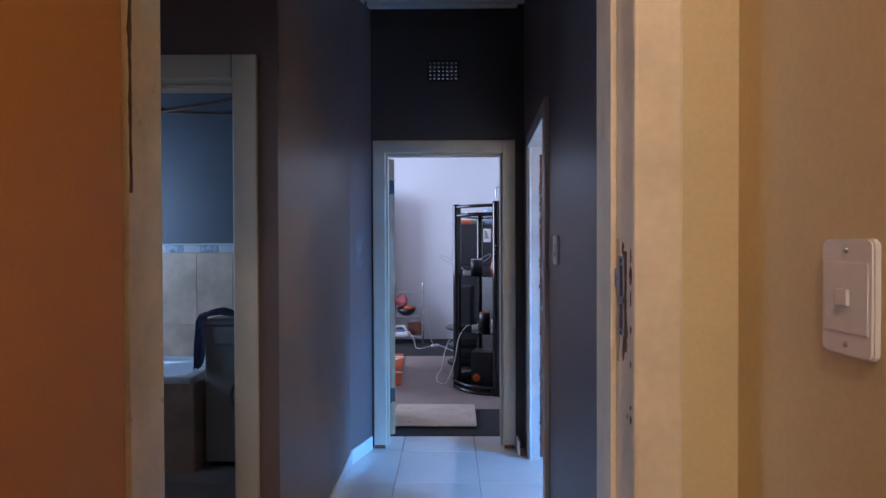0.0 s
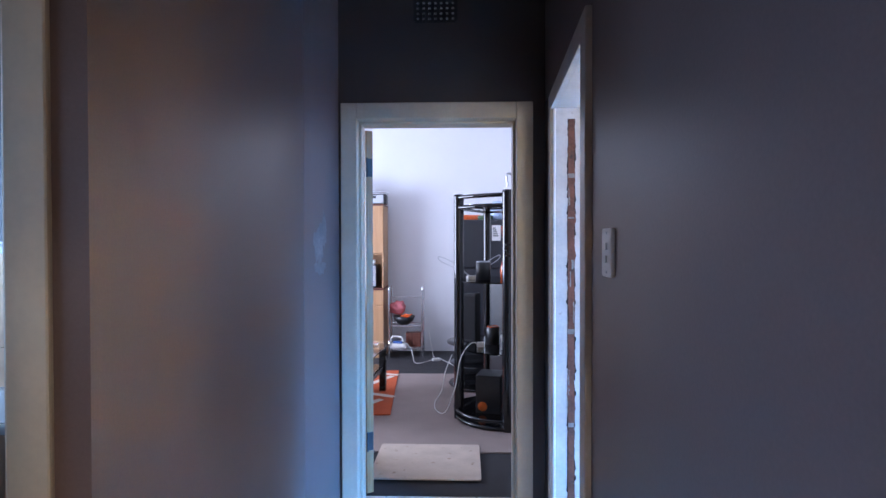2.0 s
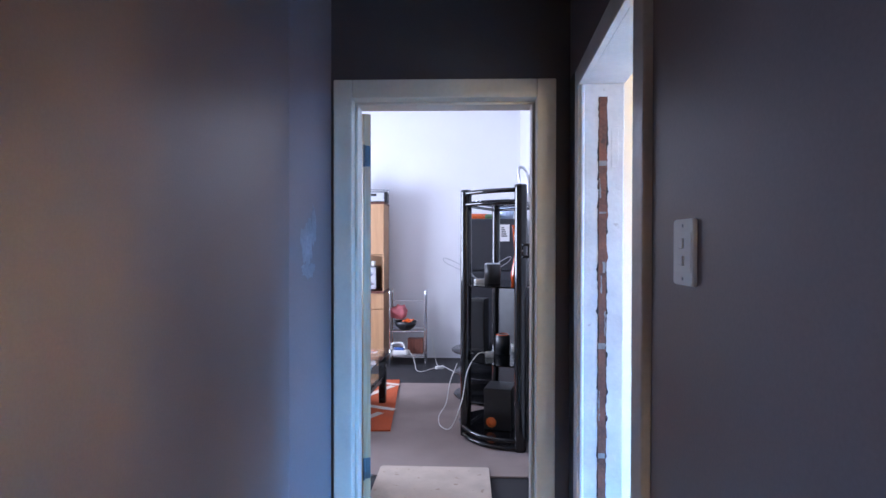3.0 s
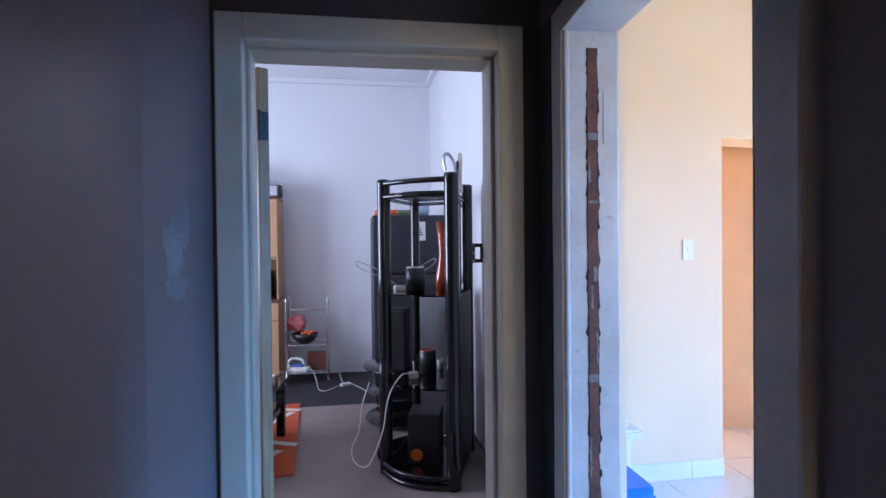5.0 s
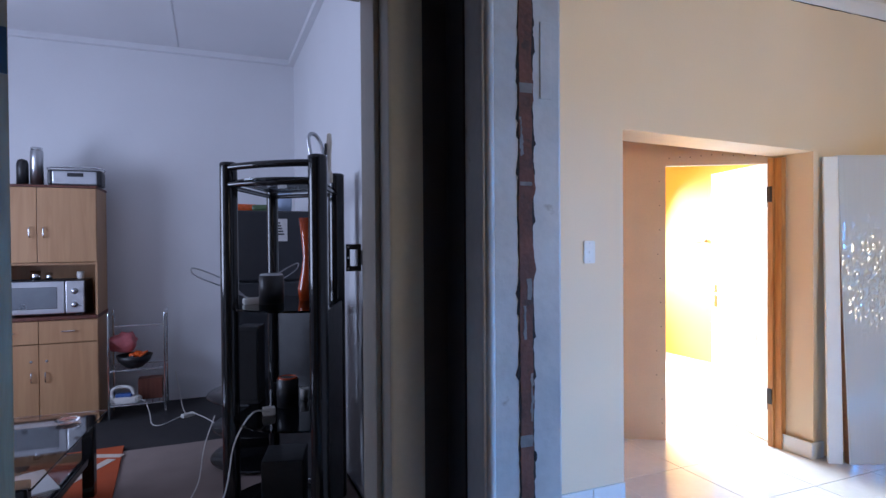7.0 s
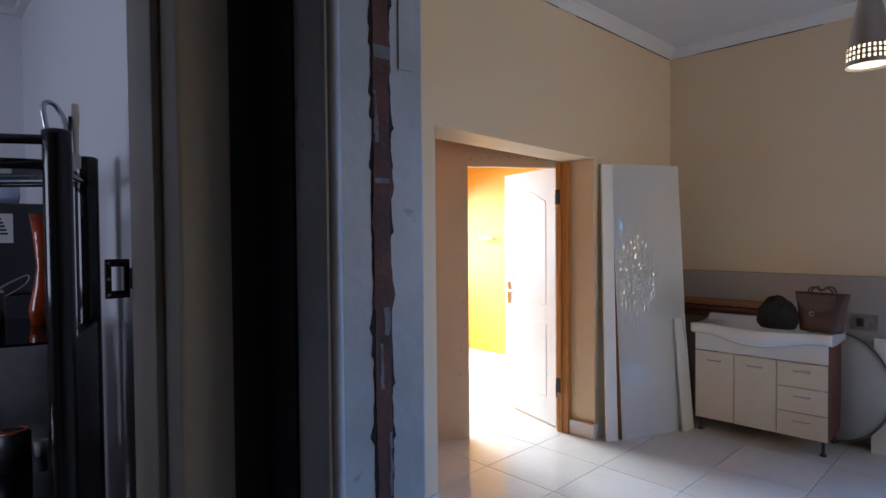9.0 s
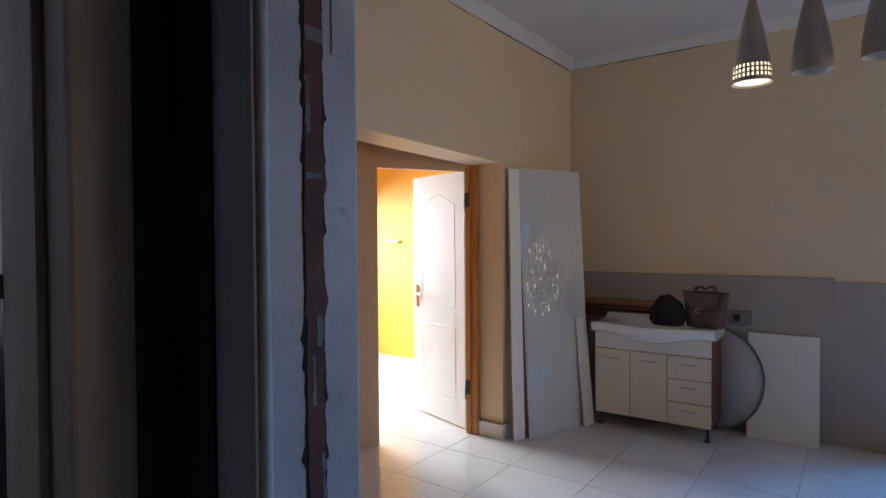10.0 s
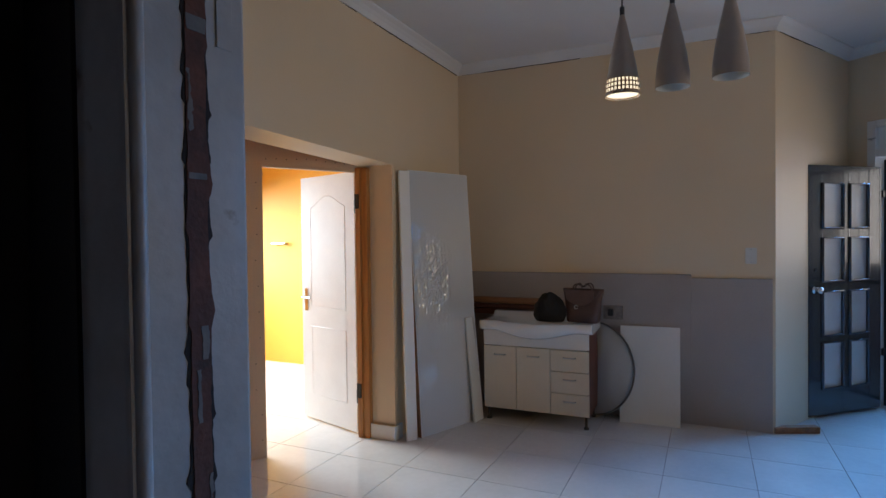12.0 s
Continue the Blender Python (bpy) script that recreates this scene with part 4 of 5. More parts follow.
solid("box", box(-0.09, 0.09, -0.06, 0.06, 0, 0.17, bev=0.003), M["mahogany"], "brown carton on the lower trolley shelf", "box", pose(0.13, 8.30, 0.124))
iron = thing("clothes_iron", pose(-0.04, 8.16, 0.124, 0, 0, 172), "white and blue steam iron resting on the trolley", "iron")
part("soleplate", prism([(-0.13, 0), (-0.10, -0.045), (0.02, -0.055), (0.11, -0.05), (0.11, 0.05), (0.02, 0.055), (-0.10, 0.045)], 0, 0.012, bev=0.002), M["steel"], iron)
bm = prism([(-0.125, 0), (-0.09, -0.04), (0.02, -0.05), (0.105, -0.045), (0.105, 0.045), (0.02, 0.05), (-0.09, 0.04)], 0.012, 0.06, bev=0.01)
part("body", bm, M["plastic_white"], iron)
part("water_tank", box(-0.05, 0.07, -0.035, 0.035, 0.055, 0.085, bev=0.01), mat("blue_iron_tank", (0.05, 0.12, 0.35), 0.25, by_object=True), iron)
part("grip", tube(curve_pts([(-0.06, 0, 0.075), (-0.03, 0, 0.13), (0.06, 0, 0.135), (0.10, 0, 0.10), (0.095, 0, 0.06)], 30), 0.014), M["plastic_white"], iron)

# glass coffee table
ct = thing("coffee_table", pose(-0.33, 6.17, 0.022, 0, 0, -5), "black-legged coffee table with a clear glass top and lower glass shelf", "coffee table")
part("glass_top", box(-0.34, 0.34, -0.54, 0.54, 0.435, 0.445, bev=0.002), M["glass"], ct)
part("lower_shelf", box(-0.27, 0.27, -0.46, 0.46, 0.235, 0.243, bev=0.002), M["smoke"], ct)
for x in (-0.27, 0.27):
    for y in (-0.45, 0.45):
        part("leg", box(x - 0.03, x + 0.03, y - 0.03, y + 0.03, 0, 0.434, bev=0.008), M["black"], ct)
    part("side_rail", box(x - 0.015, x + 0.015, -0.42, 0.42, 0.195, 0.233, bev=0.004), M["black"], ct)
for y in (-0.45, 0.45):
    part("end_rail", box(-0.24, 0.24, y - 0.015, y + 0.015, 0.195, 0.233, bev=0.004), M["black"], ct)
for x, y, a, c in ((0.12, 0.02, 25, "paper"), (0.05, -0.14, 12, "paper"), (-0.05, 0.15, -8, "black_plastic")):
    solid("magazine", box(-0.105, 0.105, -0.145, 0.145, 0, 0.008, bev=0.001), M[c], "printed magazine lying on the lower glass shelf" if c == "paper" else "black folder lying on the lower glass shelf", "magazine", pose(-0.33 + x, 6.17 + y, 0.266 + 0.0085 * (c == "paper" and y < 0), 0, 0, a))
solid("remote_control", box(-0.09, 0.09, -0.022, 0.022, 0, 0.018, bev=0.006), M["black_plastic"], "black remote control on the glass table top", "remote control", pose(-0.42, 6.35, 0.468, 0, 0, 10))
solid("glass_dish", lathe([(0.0001, 0), (0.04, 0), (0.06, 0.015), (0.055, 0.017), (0.0001, 0.006)], 24), M["glass"], "small clear glass dish on the table top", "dish", pose(-0.10, 6.50, 0.468))

# fridge
fr = thing("refrigerator", pose(0.985, 7.55, 0), "dark grey refrigerator with a white energy label", "refrigerator")
part("cabinet", box(-0.31, 0.31, -0.30, 0.32, 0.03, 1.64, bev=0.012), M["dark_steel"], fr)
part("freezer_door", box(-0.31, 0.31, -0.355, -0.303, 1.14, 1.638, bev=0.012), M["dark_steel"], fr)
part("fridge_door", box(-0.31, 0.31, -0.355, -0.303, 0.06, 1.13, bev=0.012), M["dark_steel"], fr)
part("plinth", box(-0.29, 0.29, -0.29, 0.30, 0.0, 0.03), M["black_plastic"], fr)
lab = part("energy_label", box(0.045, 0.135, -0.3575, -0.3555, 1.42, 1.58), M["paper"], fr, "white printed energy label")
for k in range(5):
    part("print_bar", box(0.058, 0.085 + 0.007 * k, -0.3588, -0.3575, 1.545 - 0.02 * k, 1.556 - 0.02 * k), M["black_plastic"], lab)
solid("food_packet", box(-0.11, 0.11, -0.07, 0.07, 0, 0.055, bev=0.02), M["ember"], "red and orange food packet lying on the fridge", "packet", pose(0.82, 7.45, 1.641, 0, 0, 12))
solid("food_packet", box(-0.08, 0.08, -0.06, 0.06, 0, 0.05, bev=0.02), mat("green_packet", (0.07, 0.12, 0.05), 0.4, by_object=True, scale=20), "dark green food packet lying on the fridge", "packet", pose(0.98, 7.40, 1.641, 0, 0, -20))
jug = thing("jug", pose(1.10, 7.42, 1.641), "pale blue translucent plastic jug on the fridge", "jug")
part("body", lathe([(0.0001, 0), (0.075, 0), (0.085, 0.05), (0.08, 0.14), (0.05, 0.19), (0.04, 0.20), (0.0001, 0.20)], 26), mat("pale_blue_plastic", (0.45, 0.55, 0.72), 0.2, by_object=True), jug)
part("spout", tube([(-0.07, 0, 0.13), (-0.12, 0, 0.165), (-0.15, 0, 0.17)], 0.014), M["plastic_white"], jug)

# round black glass stand behind the tower
rs = thing("glass_stand", pose(0.93, 6.86, 0.0115), "low round stand with black glass shelves and a black pole", "stand")
for z, r in ((0.42, 0.36), (0.22, 0.33), (0.02, 0.34)):
    part("glass_shelf", lathe([(0.0001, z), (r - 0.004, z), (r, z + 0.004), (r, z + 0.008), (r - 0.004, z + 0.012), (0.0001, z + 0.012)], 48), M["black"], rs, "black glass disc")
for a in (40, 160, 280):
    part("pole", tube([(0.22 * math.cos(radians(a)), 0.22 * math.sin(radians(a)), 0), (0.22 * math.cos(radians(a)), 0.22 * math.sin(radians(a)), 0.422)], 0.022, 14), M["black"], rs)

# black tube tower with glass shelves and bowed rails
P1, P2, P3, P4 = (0.0, 0.0), (0.36, -0.31), (0.56, 0.27), (0.25, 0.56)
tw = thing("media_tower", pose(0.69, 5.83, 0.0115), "tall black tube tower with smoked glass shelves and bowed rails", "shelf tower")


def bowed(a, b, out, n=14, over=0.03):
    A, B = Vector((*a, 0)), Vector((*b, 0))
    d = (B - A).normalized()
    nrm = Vector((d.y, -d.x, 0))
    pts = []
    for k in range(n + 1):
        t = k / n
        pts.append(A - d * over + (B - A + d * 2 * over) * t + nrm * out * (1 - (2 * t - 1) ** 2))
    return pts


for (x, y), r, h in ((P1, 0.040, 1.765), (P2, 0.042, 1.775), (P3, 0.044, 1.765), (P4, 0.032, 1.70)):
    pl = part("post", tube([(x, y, 0.0), (x, y, h)], r, 20), M["black"], tw)
    part("cap", lathe([(r * 1.02, h - 0.01), (r * 1.02, h + 0.002), (r * 0.8, h + 0.008), (0.0001, h + 0.009)], 20, m=Matrix.Translation((x, y, 0))), M["black"], pl)
for z, o in ((1.655, 0.05), (1.735, 0.05), (0.055, 0.11), (0.005, 0.11)):
    part("bowed_rail", tube([p + Vector((0, 0, z + 0.012)) for p in bowed(P1, P2, o)], 0.016, 12), M["black"], tw)
for z in (1.66, 0.06):
    part("side_rail", tube([(*P2, z), (*P3, z)], 0.014, 10), M["black"], tw)
    part("side_rail", tube([(*P1, z), (*P4, z)], 0.012, 10), M["black"], tw)
    part("back_rail", tube([(*P4, z), (*P3, z)], 0.012, 10), M["black"], tw)
front = [(p.x, p.y) for p in bowed(P1, P2, 0.085, 14, 0.0)]
for z in (1.085, 0.555):
    part("glass_shelf", prism(front + [P3, P4], z, z + 0.009), M["dark_glass"], tw, "smoked glass shelf")
base = [(p.x, p.y) for p in bowed(P1, P2, 0.11, 14, 0.0)] + [P3] + [(p.x, p.y) for p in bowed(P4, P1, 0.16, 14, 0.0)][:-1]
part("base_plate", prism(base, 0.025, 0.034), M["black"], tw, "black glass base plate")
part("dark_panel", box(-0.006, 0.006, 0, 0.50, 0.03, 1.08, bev=0.002, m=pose(*P2, 0, 0, 0, -20) @ pose(0.02, 0.05, 0)), M["black_plastic"], tw)
part("back_panel", box(0.02, 0.29, -0.005, 0.005, 0.56, 1.08, bev=0.002, m=pose(*P4, 0, 0, 0, math.degrees(math.atan2(P3[1] - P4[1], P3[0] - P4[0])))), M["black_plastic"], tw)
part("back_panel", box(0.02, 0.40, -0.005, 0.005, 0.04, 0.55, bev=0.002, m=pose(*P4, 0, 0, 0, math.degrees(math.atan2(P3[1] - P4[1], P3[0] - P4[0])))), M["black_plastic"], tw)
sub = thing("subwoofer", pose(0.945, 5.93, 0.0455, 0, 0, -14), "black subwoofer box with a red-orange lit port", "loudspeaker")
part("case", box(-0.10, 0.10, -0.11, 0.13, 0, 0.30, bev=0.006), M["black_plastic"], sub)
part("port_ring", lathe([(0.028, -0.002), (0.030, 0.006), (0.036, 0.004), (0.038, 0.0)], 28, m=pose(-0.045, -0.11, 0.055, 90)), M["plastic_orange"], sub)
part("port", lathe([(0.0001, 0.0), (0.029, 0.001), (0.029, 0.003), (0.0001, 0.002)], 24, m=pose(-0.045, -0.1105, 0.055, 90)), M["plastic_orange"], sub, "orange port")
for x, y, z, r, h, c, l in ((0.885, 5.90, 1.106, 0.06, 0.145, "black_plastic", "round black speaker on the upper glass shelf"), (0.965, 5.96, 0.576, 0.055, 0.145, "black_plastic", "round black speaker with a red rim on the glass shelf")):
    sp = thing("speaker", pose(x, y, z), l, "loudspeaker")
    part("body", lathe([(0.0001, 0), (r, 0), (r, h - 0.008), (r - 0.01, h), (0.0001, h)], 30), M[c], sp)
    part("rim", lathe([(r - 0.02, h), (r - 0.015, h + 0.004), (r - 0.006, h + 0.002), (r - 0.004, h - 0.004)], 30), M["steel"] if z > 1 else M["amber"], sp)
solid("glass_vase", lathe([(0.0001, 0), (0.045, 0), (0.05, 0.06), (0.032, 0.15), (0.022, 0.22), (0.03, 0.33), (0.042, 0.43), (0.036, 0.43), (0.02, 0.32), (0.0001, 0.05)], 26), M["amber"], "tall amber-red glass vase on the upper shelf", "vase", pose(1.075, 6.0, 1.106))
ls = thing("shelf_speaker", pose(0.80, 6.12, 0.576, 0, 0, -20), "narrow black loudspeaker standing on the middle glass shelf", "loudspeaker")
part("case", box(-0.055, 0.055, -0.06, 0.06, 0, 0.40, bev=0.006), M["black_plastic"], ls)
part("grille", box(-0.048, 0.048, -0.066, -0.06, 0.02, 0.38, bev=0.002), M["black_cloth"], ls, "black cloth grille")
an = thing("aerial", pose(0.80, 5.93, 1.106), "indoor television aerial with two wire loops on a white base", "aerial")
part("base", prism(rounded(0.10, 0.06, 0.02), 0, 0.03, bev=0.005), M["plastic_white"], an)
for s, ex, ez in ((-1, -0.26, 0.15), (1, 0.21, 0.16)):
    part("wire_loop", tube(curve_pts([(s * 0.02, 0, 0.03), (ex * 0.55, 0.02 * s, ez * 0.62), (ex, 0.03 * s, ez), (ex * 1.02, 0.03 * s, ez + 0.035), (ex * 0.5, 0.02 * s, ez * 0.62 + 0.03), (s * 0.03, 0, 0.03)], 40), 0.003, 6), M["steel"], an)
solid("plug", box(-0.03, 0.03, -0.02, 0.02, 0, 0.04, bev=0.008), M["plastic_white"], "white mains plug on the glass shelf", "plug", pose(0.86, 5.83, 0.576))
solid("adapter", box(-0.022, 0.022, -0.018, 0.018, 0, 0.09, bev=0.006), M["black_plastic"], "black mains adapter standing on the glass shelf", "adapter", pose(0.93, 6.10, 0.576))
solid("plastic_cup", lathe([(0.0001, 0), (0.02, 0), (0.025, 0.06), (0.022, 0.06), (0.0001, 0.01)], 18), M["plastic_white"], "small white cup on the glass shelf", "cup", pose(1.06, 6.05, 0.576))
solid("top_tray", prism(front + [P3, P4], 0, 0.006), M["smoke"], "smoked glass plate on the tower's upper rails", "glass plate", pose(0.69, 5.83, 1.689))
# white bent clip lamp standing on the tower's top plate
cl = thing("clip_lamp", pose(1.13, 5.92, 1.6955), "white bent-arm clip lamp on the tower", "lamp")
part("arm", tube(curve_pts([(0.02, 0, 0.0), (0.015, 0, 0.18), (-0.01, 0, 0.25), (-0.04, 0, 0.265), (-0.055, 0, 0.24), (-0.045, 0, 0.16)], 30), 0.010), M["steel"], cl, "bent steel arm")
part("holder", lathe([(0.0001, 0.0), (0.016, 0.0), (0.016, 0.05), (0.009, 0.06), (0.011, 0.15), (0.015, 0.20), (0.012, 0.25), (0.0001, 0.255)], 16, m=pose(0.05, 0, 0.02)), M["cream"], cl, "cream plastic bulb holder")
part("spring_clamp", box(0.026, 0.036, -0.012, 0.012, 0.07, 0.22, bev=0.003), M["black_plastic"], cl)
part("clip", box(-0.02, 0.05, -0.02, 0.02, 0.0, 0.07, bev=0.008), M["plastic_white"], cl)

# cables on the floor
def cable(ctrl, r, m, label, n=60):
    return solid("cable", tube(curve_pts(ctrl, n), r, 8), M[m], label, "cable")


cable([(0.86, 5.80, 0.60), (0.78, 5.74, 0.62), (0.70, 5.72, 0.50), (0.66, 5.74, 0.28), (0.58, 5.86, 0.05), (0.50, 6.0, 0.018), (0.48, 6.25, 0.017), (0.53, 6.50, 0.05), (0.56, 6.70, 0.18), (0.62, 6.9, 0.30)], 0.0036, "cable", "white mains cable looping from the tower to the carpet")
cable([(0.66, 7.55, 0.03), (0.55, 7.90, 0.012), (0.44, 8.02, 0.030), (0.34, 7.98, 0.010), (0.24, 7.84, 0.010), (0.17, 7.90, 0.010), (0.14, 8.06, 0.05), (0.10, 8.12, 0.14), (0.03, 8.14, 0.17)], 0.0036, "cable", "white iron cable looping over the black floor")
cable([(0.40, 8.03, 0.03), (0.37, 8.25, 0.03), (0.33, 8.50, 0.14), (0.30, 8.61, 0.26)], 0.0036, "cable", "thin white cable running up the wall")
solid("extension_socket", box(-0.05, 0.05, -0.022, 0.022, 0, 0.03, bev=0.006), M["plastic_white"], "white double plug on the black floor", "socket strip", pose(0.42, 8.02, 0.001, 0, 0, 30))


# ---- kitchen ----
# inner door frame of varnished timber in the slanting partition, and its open white door
ang = math.degrees(math.atan2(PB[1] - PA[1], PB[0] - PA[0]))
pf = tagged(new("door_frame_partition"), "varnished timber door frame in the partition", "door frame", kind="structure")
pf.matrix_basis = pose(PA[0], PA[1], 0, 0, 0, ang)
jb = Matrix.Rotation(-radians(ang), 4, "Z") @ Matrix.Translation((-PA[0], -PA[1], 0))
part("jamb", box(4.125, 4.169, 5.625, 5.725, 0, 1.955, bev=0.003, m=jb), M["timber"], pf)
part("jamb_stop", box(4.112, 4.125, 5.675, 5.715, 0, 1.955, bev=0.002, m=jb), M["timber"], pf)
part("head", box(1.147, PL - 0.045, -0.052, -0.002, 1.925, 1.9445, bev=0.002), M["board"], pf)
for z in (0.29, 1.66):
    part("hinge", box(4.102, 4.1125, 5.682, 5.716, z, z + 0.105, bev=0.002, m=jb), M["black_plastic"], pf, "black steel butt hinge")
rndk = random.Random(2)
for k in range(22):
    u, z = (1.10 + rndk.uniform(-0.02, 0.02), 0.12 + 0.17 * k) if k < 11 else (1.1 + 0.07 * (k - 10), 1.985 + rndk.uniform(-0.01, 0.01))
    part("screw_head", lathe([(0.0001, 0), (0.004, 0), (0.003, 0.001), (0.0001, 0.001)], 8, m=pose(u, -0.05, z, 90)), M["black_plastic"], pf)

HX, HY = 4.178, 5.748
idr = thing("panel_door", pose(HX, HY, 0.012, 0, 0, 73.5), "white moulded two-panel door standing open", "door")
DWID, DH = 0.67, 1.925
part("leaf", box(0.0, DWID, -0.02, 0.02, 0, DH, bev=0.003), M["white_paint"], idr)


def arch_panel(x0, x1, z0, z1, rise, y, inset=0.012):
    """A raised moulding round a panel, its top arched."""
    pts = [(x0, y, z0), (x1, y, z0), (x1, y, z1)]
    n = 16
    if rise:
        for k in range(1, n):
            t = k / n
            pts.append((x1 + (x0 - x1) * t, y, z1 + rise * math.sin(math.pi * t) ** 1.5))
    pts += [(x0, y, z1), (x0, y, z0)]
    return tube(pts, inset, 8)


for y in (0.02, -0.02):
    part("upper_moulding", arch_panel(0.12, DWID - 0.12, 0.90, 1.68, 0.085, y * 0.76, 0.008), M["white_paint"], idr)
    part("lower_moulding", arch_panel(0.12, DWID - 0.12, 0.20, 0.74, 0.0, y * 0.76, 0.008), M["white_paint"], idr)
    hd = part("door_handle", tube([(DWID - 0.06, y, 0.97), (DWID - 0.06, y * 3, 0.97), (DWID - 0.16, y * 3, 0.97)], 0.008), M["chrome"], idr)
    part("back_plate", box(DWID - 0.08, DWID - 0.04, min(y, y * 1.25), max(y, y * 1.25), 0.86, 1.04, bev=0.002), M["chrome"], hd)
for z in (0.22, 1.62):
    part("hinge", boxes([(-0.018, 0.004, -0.018, 0.022, z, z + 0.10)], bev=0.002), M["black_plastic"], idr, "black steel hinge")

# short rail on the orange wall
rl = thing("wall_rail", pose(5.9, 7.95, 1.40, 0, 0, 90), "short steel rail on the orange wall", "rail")
part("bar", tube([(-0.10, 0.06, 0), (0.10, 0.06, 0)], 0.012), M["steel"], rl)
for x in (-0.07, 0.07):
    part("bracket", box(x - 0.015, x + 0.015, 0.001, 0.06, -0.015, 0.015, bev=0.003), M["steel"], rl)


# leaning boards
def leaning(name, a, b, a_top, height_t, material, label, category="board"):
    """A board standing on the edge a-b on the floor, leaning so that its corner over a is at a_top."""
    A, B, T = Vector((*a, 0)), Vector((*b, 0)), Vector(a_top)
    ux = (B - A).normalized()
    uz = (T - A)
    uz = (uz - ux * uz.dot(ux))
    h = uz.length
    uz.normalize()
    uy = uz.cross(ux)
    m = Matrix((ux, uy, uz)).transposed().to_4x4()
    m.translation = A
    w = (B - A).length
    return m, w, h


m, w, h = leaning("b", (4.28, 5.285), (4.85, 5.06), (4.335, 5.392, 1.945), 0.035, None, "")
wb = thing("wrapped_door_leaf", m, "white door leaf wrapped in clear film, leaning on the wall", "door leaf")
part("leaf", box(0, w, 0.0, 0.04, 0, h, bev=0.003), M["white"], wb)
part("edge_strip", box(-0.003, 0.0005, 0.002, 0.038, 0, h - 0.01), M["plank"], wb, "raw brown wooden edge")
random.seed(8)
bm = bmesh.new()
grid = []
for i in range(57):
    row = []
    for j in range(141):
        x, z = 0.004 + (w - 0.002) * i / 56, 0.004 + (h - 0.008) * j / 140
        k = math.exp(-((x - 0.20) / 0.13) ** 2 - ((z - 1.14) / 0.21) ** 2)
        y = -0.004 - 0.0015 * noise.noise(Vector((x * 9, z * 4, 0))) - 0.034 * k * abs(noise.noise(Vector((x * 30, z * 19, 3)))) - 0.012 * k * abs(noise.noise(Vector((x * 75, z * 50, 9)))) - 0.0010 * abs(noise.noise(Vector((x * 30, z * 2.2, 5)))) - 0.002 * k
        row.append(bm.verts.new((x, y, z)))
    grid.append(row)
for a, b in zip(grid, grid[1:]):
    for k in range(140):
        bm.faces.new((a[k], a[k + 1], b[k + 1], b[k]))
film = bpy.data.materials.new("clear_wrapping_film")
film.use_nodes = True
_b = film.node_tree.nodes["Principled BSDF"]
_b.inputs["Specular IOR Level"].default_value, _b.inputs["Coat Weight"].default_value, _b.inputs["Coat Roughness"].default_value = 1.0, 1.0, 0.04
_b.inputs["IOR"].default_value, _b.inputs["Coat IOR"].default_value = 1.6, 1.8
_b.inputs["Base Color"].default_value, _b.inputs["Roughness"].default_value, _b.inputs["Alpha"].default_value = (0.72, 0.71, 0.69, 1), 0.10, 0.88
part("film", bm, film, wb, "creased clear plastic film")
m, w, h = leaning("b", (4.175, 5.345), (4.245, 5.30), (4.20, 5.415, 1.93), 0.02, None, "")
solid("narrow_board", box(0, w, 0.0, 0.022, 0, h, bev=0.003), M["white_paint"], "narrow white board leaning on the wall", "board", m)
m, w, h = leaning("b", (4.74, 5.055), (4.875, 5.035), (4.70, 5.135, 0.815), 0.015, None, "")
solid("small_board", box(0, w, 0.0, 0.014, 0, h, bev=0.002), M["white"], "small white offcut board leaning by the vanity", "board", m)
m, w, h = leaning("b", (5.207, 4.035), (5.225, 3.60), (5.317, 4.04, 0.735), 0.02, None, "")
pn = thing("white_panel", m, "white panel with a chipped top edge leaning on grey boards", "board")
part("panel", box(0, w, 0.0, 0.016, 0, h, bev=0.002), M["white"], pn)
for u0, u1 in ((0.02, 0.05), (0.07, 0.20), (0.24, 0.27)):
    part("chipped_edge", box(u0, u1, 0.002, 0.014, h - 0.003, h + 0.0015, bev=0.0005), M["plank"], pn)
for y0, y1, z, l in ((3.525, 5.425, 1.142, "long grey plasterboard sheet standing against the wall"), (2.99, 3.5245, 1.118, "short grey plasterboard sheet standing against the wall")):
    pb = thing("plasterboard", pose(KE - 0.010, (y0 + y1) / 2, 0), l, "plasterboard")
    hw = (y1 - y0) / 2
    part("sheet", box(-0.007, 0.007, -hw, hw, 0.0, z - 0.002, bev=0.002), M["grey_board"], pb)
    part("paper_edge", box(-0.0075, 0.0072, -hw + 0.002, hw - 0.002, z - 0.0035, z, bev=0.001), M["smear"], pb, "torn paper edge")
# timber stacked behind the vanity
st = thing("timber_trestle", pose(5.30, 5.02, 0), "rough reddish planks stacked on edge behind the vanity", "planks")
for k, (x, z0, z1, y0, y1) in enumerate(((0.02, 0.875, 0.925, -0.45, 0.37), (0.012, 0.835, 0.868, -0.40, 0.37), (0.025, 0.78, 0.828, -0.42, 0.37))):
    part("plank", box(x - 0.03, x + 0.025, y0, y1, z0, z1, bev=0.003), M["plank"] if k == 0 else M["mahogany"], st)
for y in (-0.36, 0.30):
    part("upright", box(0.0, 0.03, y, y + 0.05, 0.0, 0.835, bev=0.002), M["plank"], st)

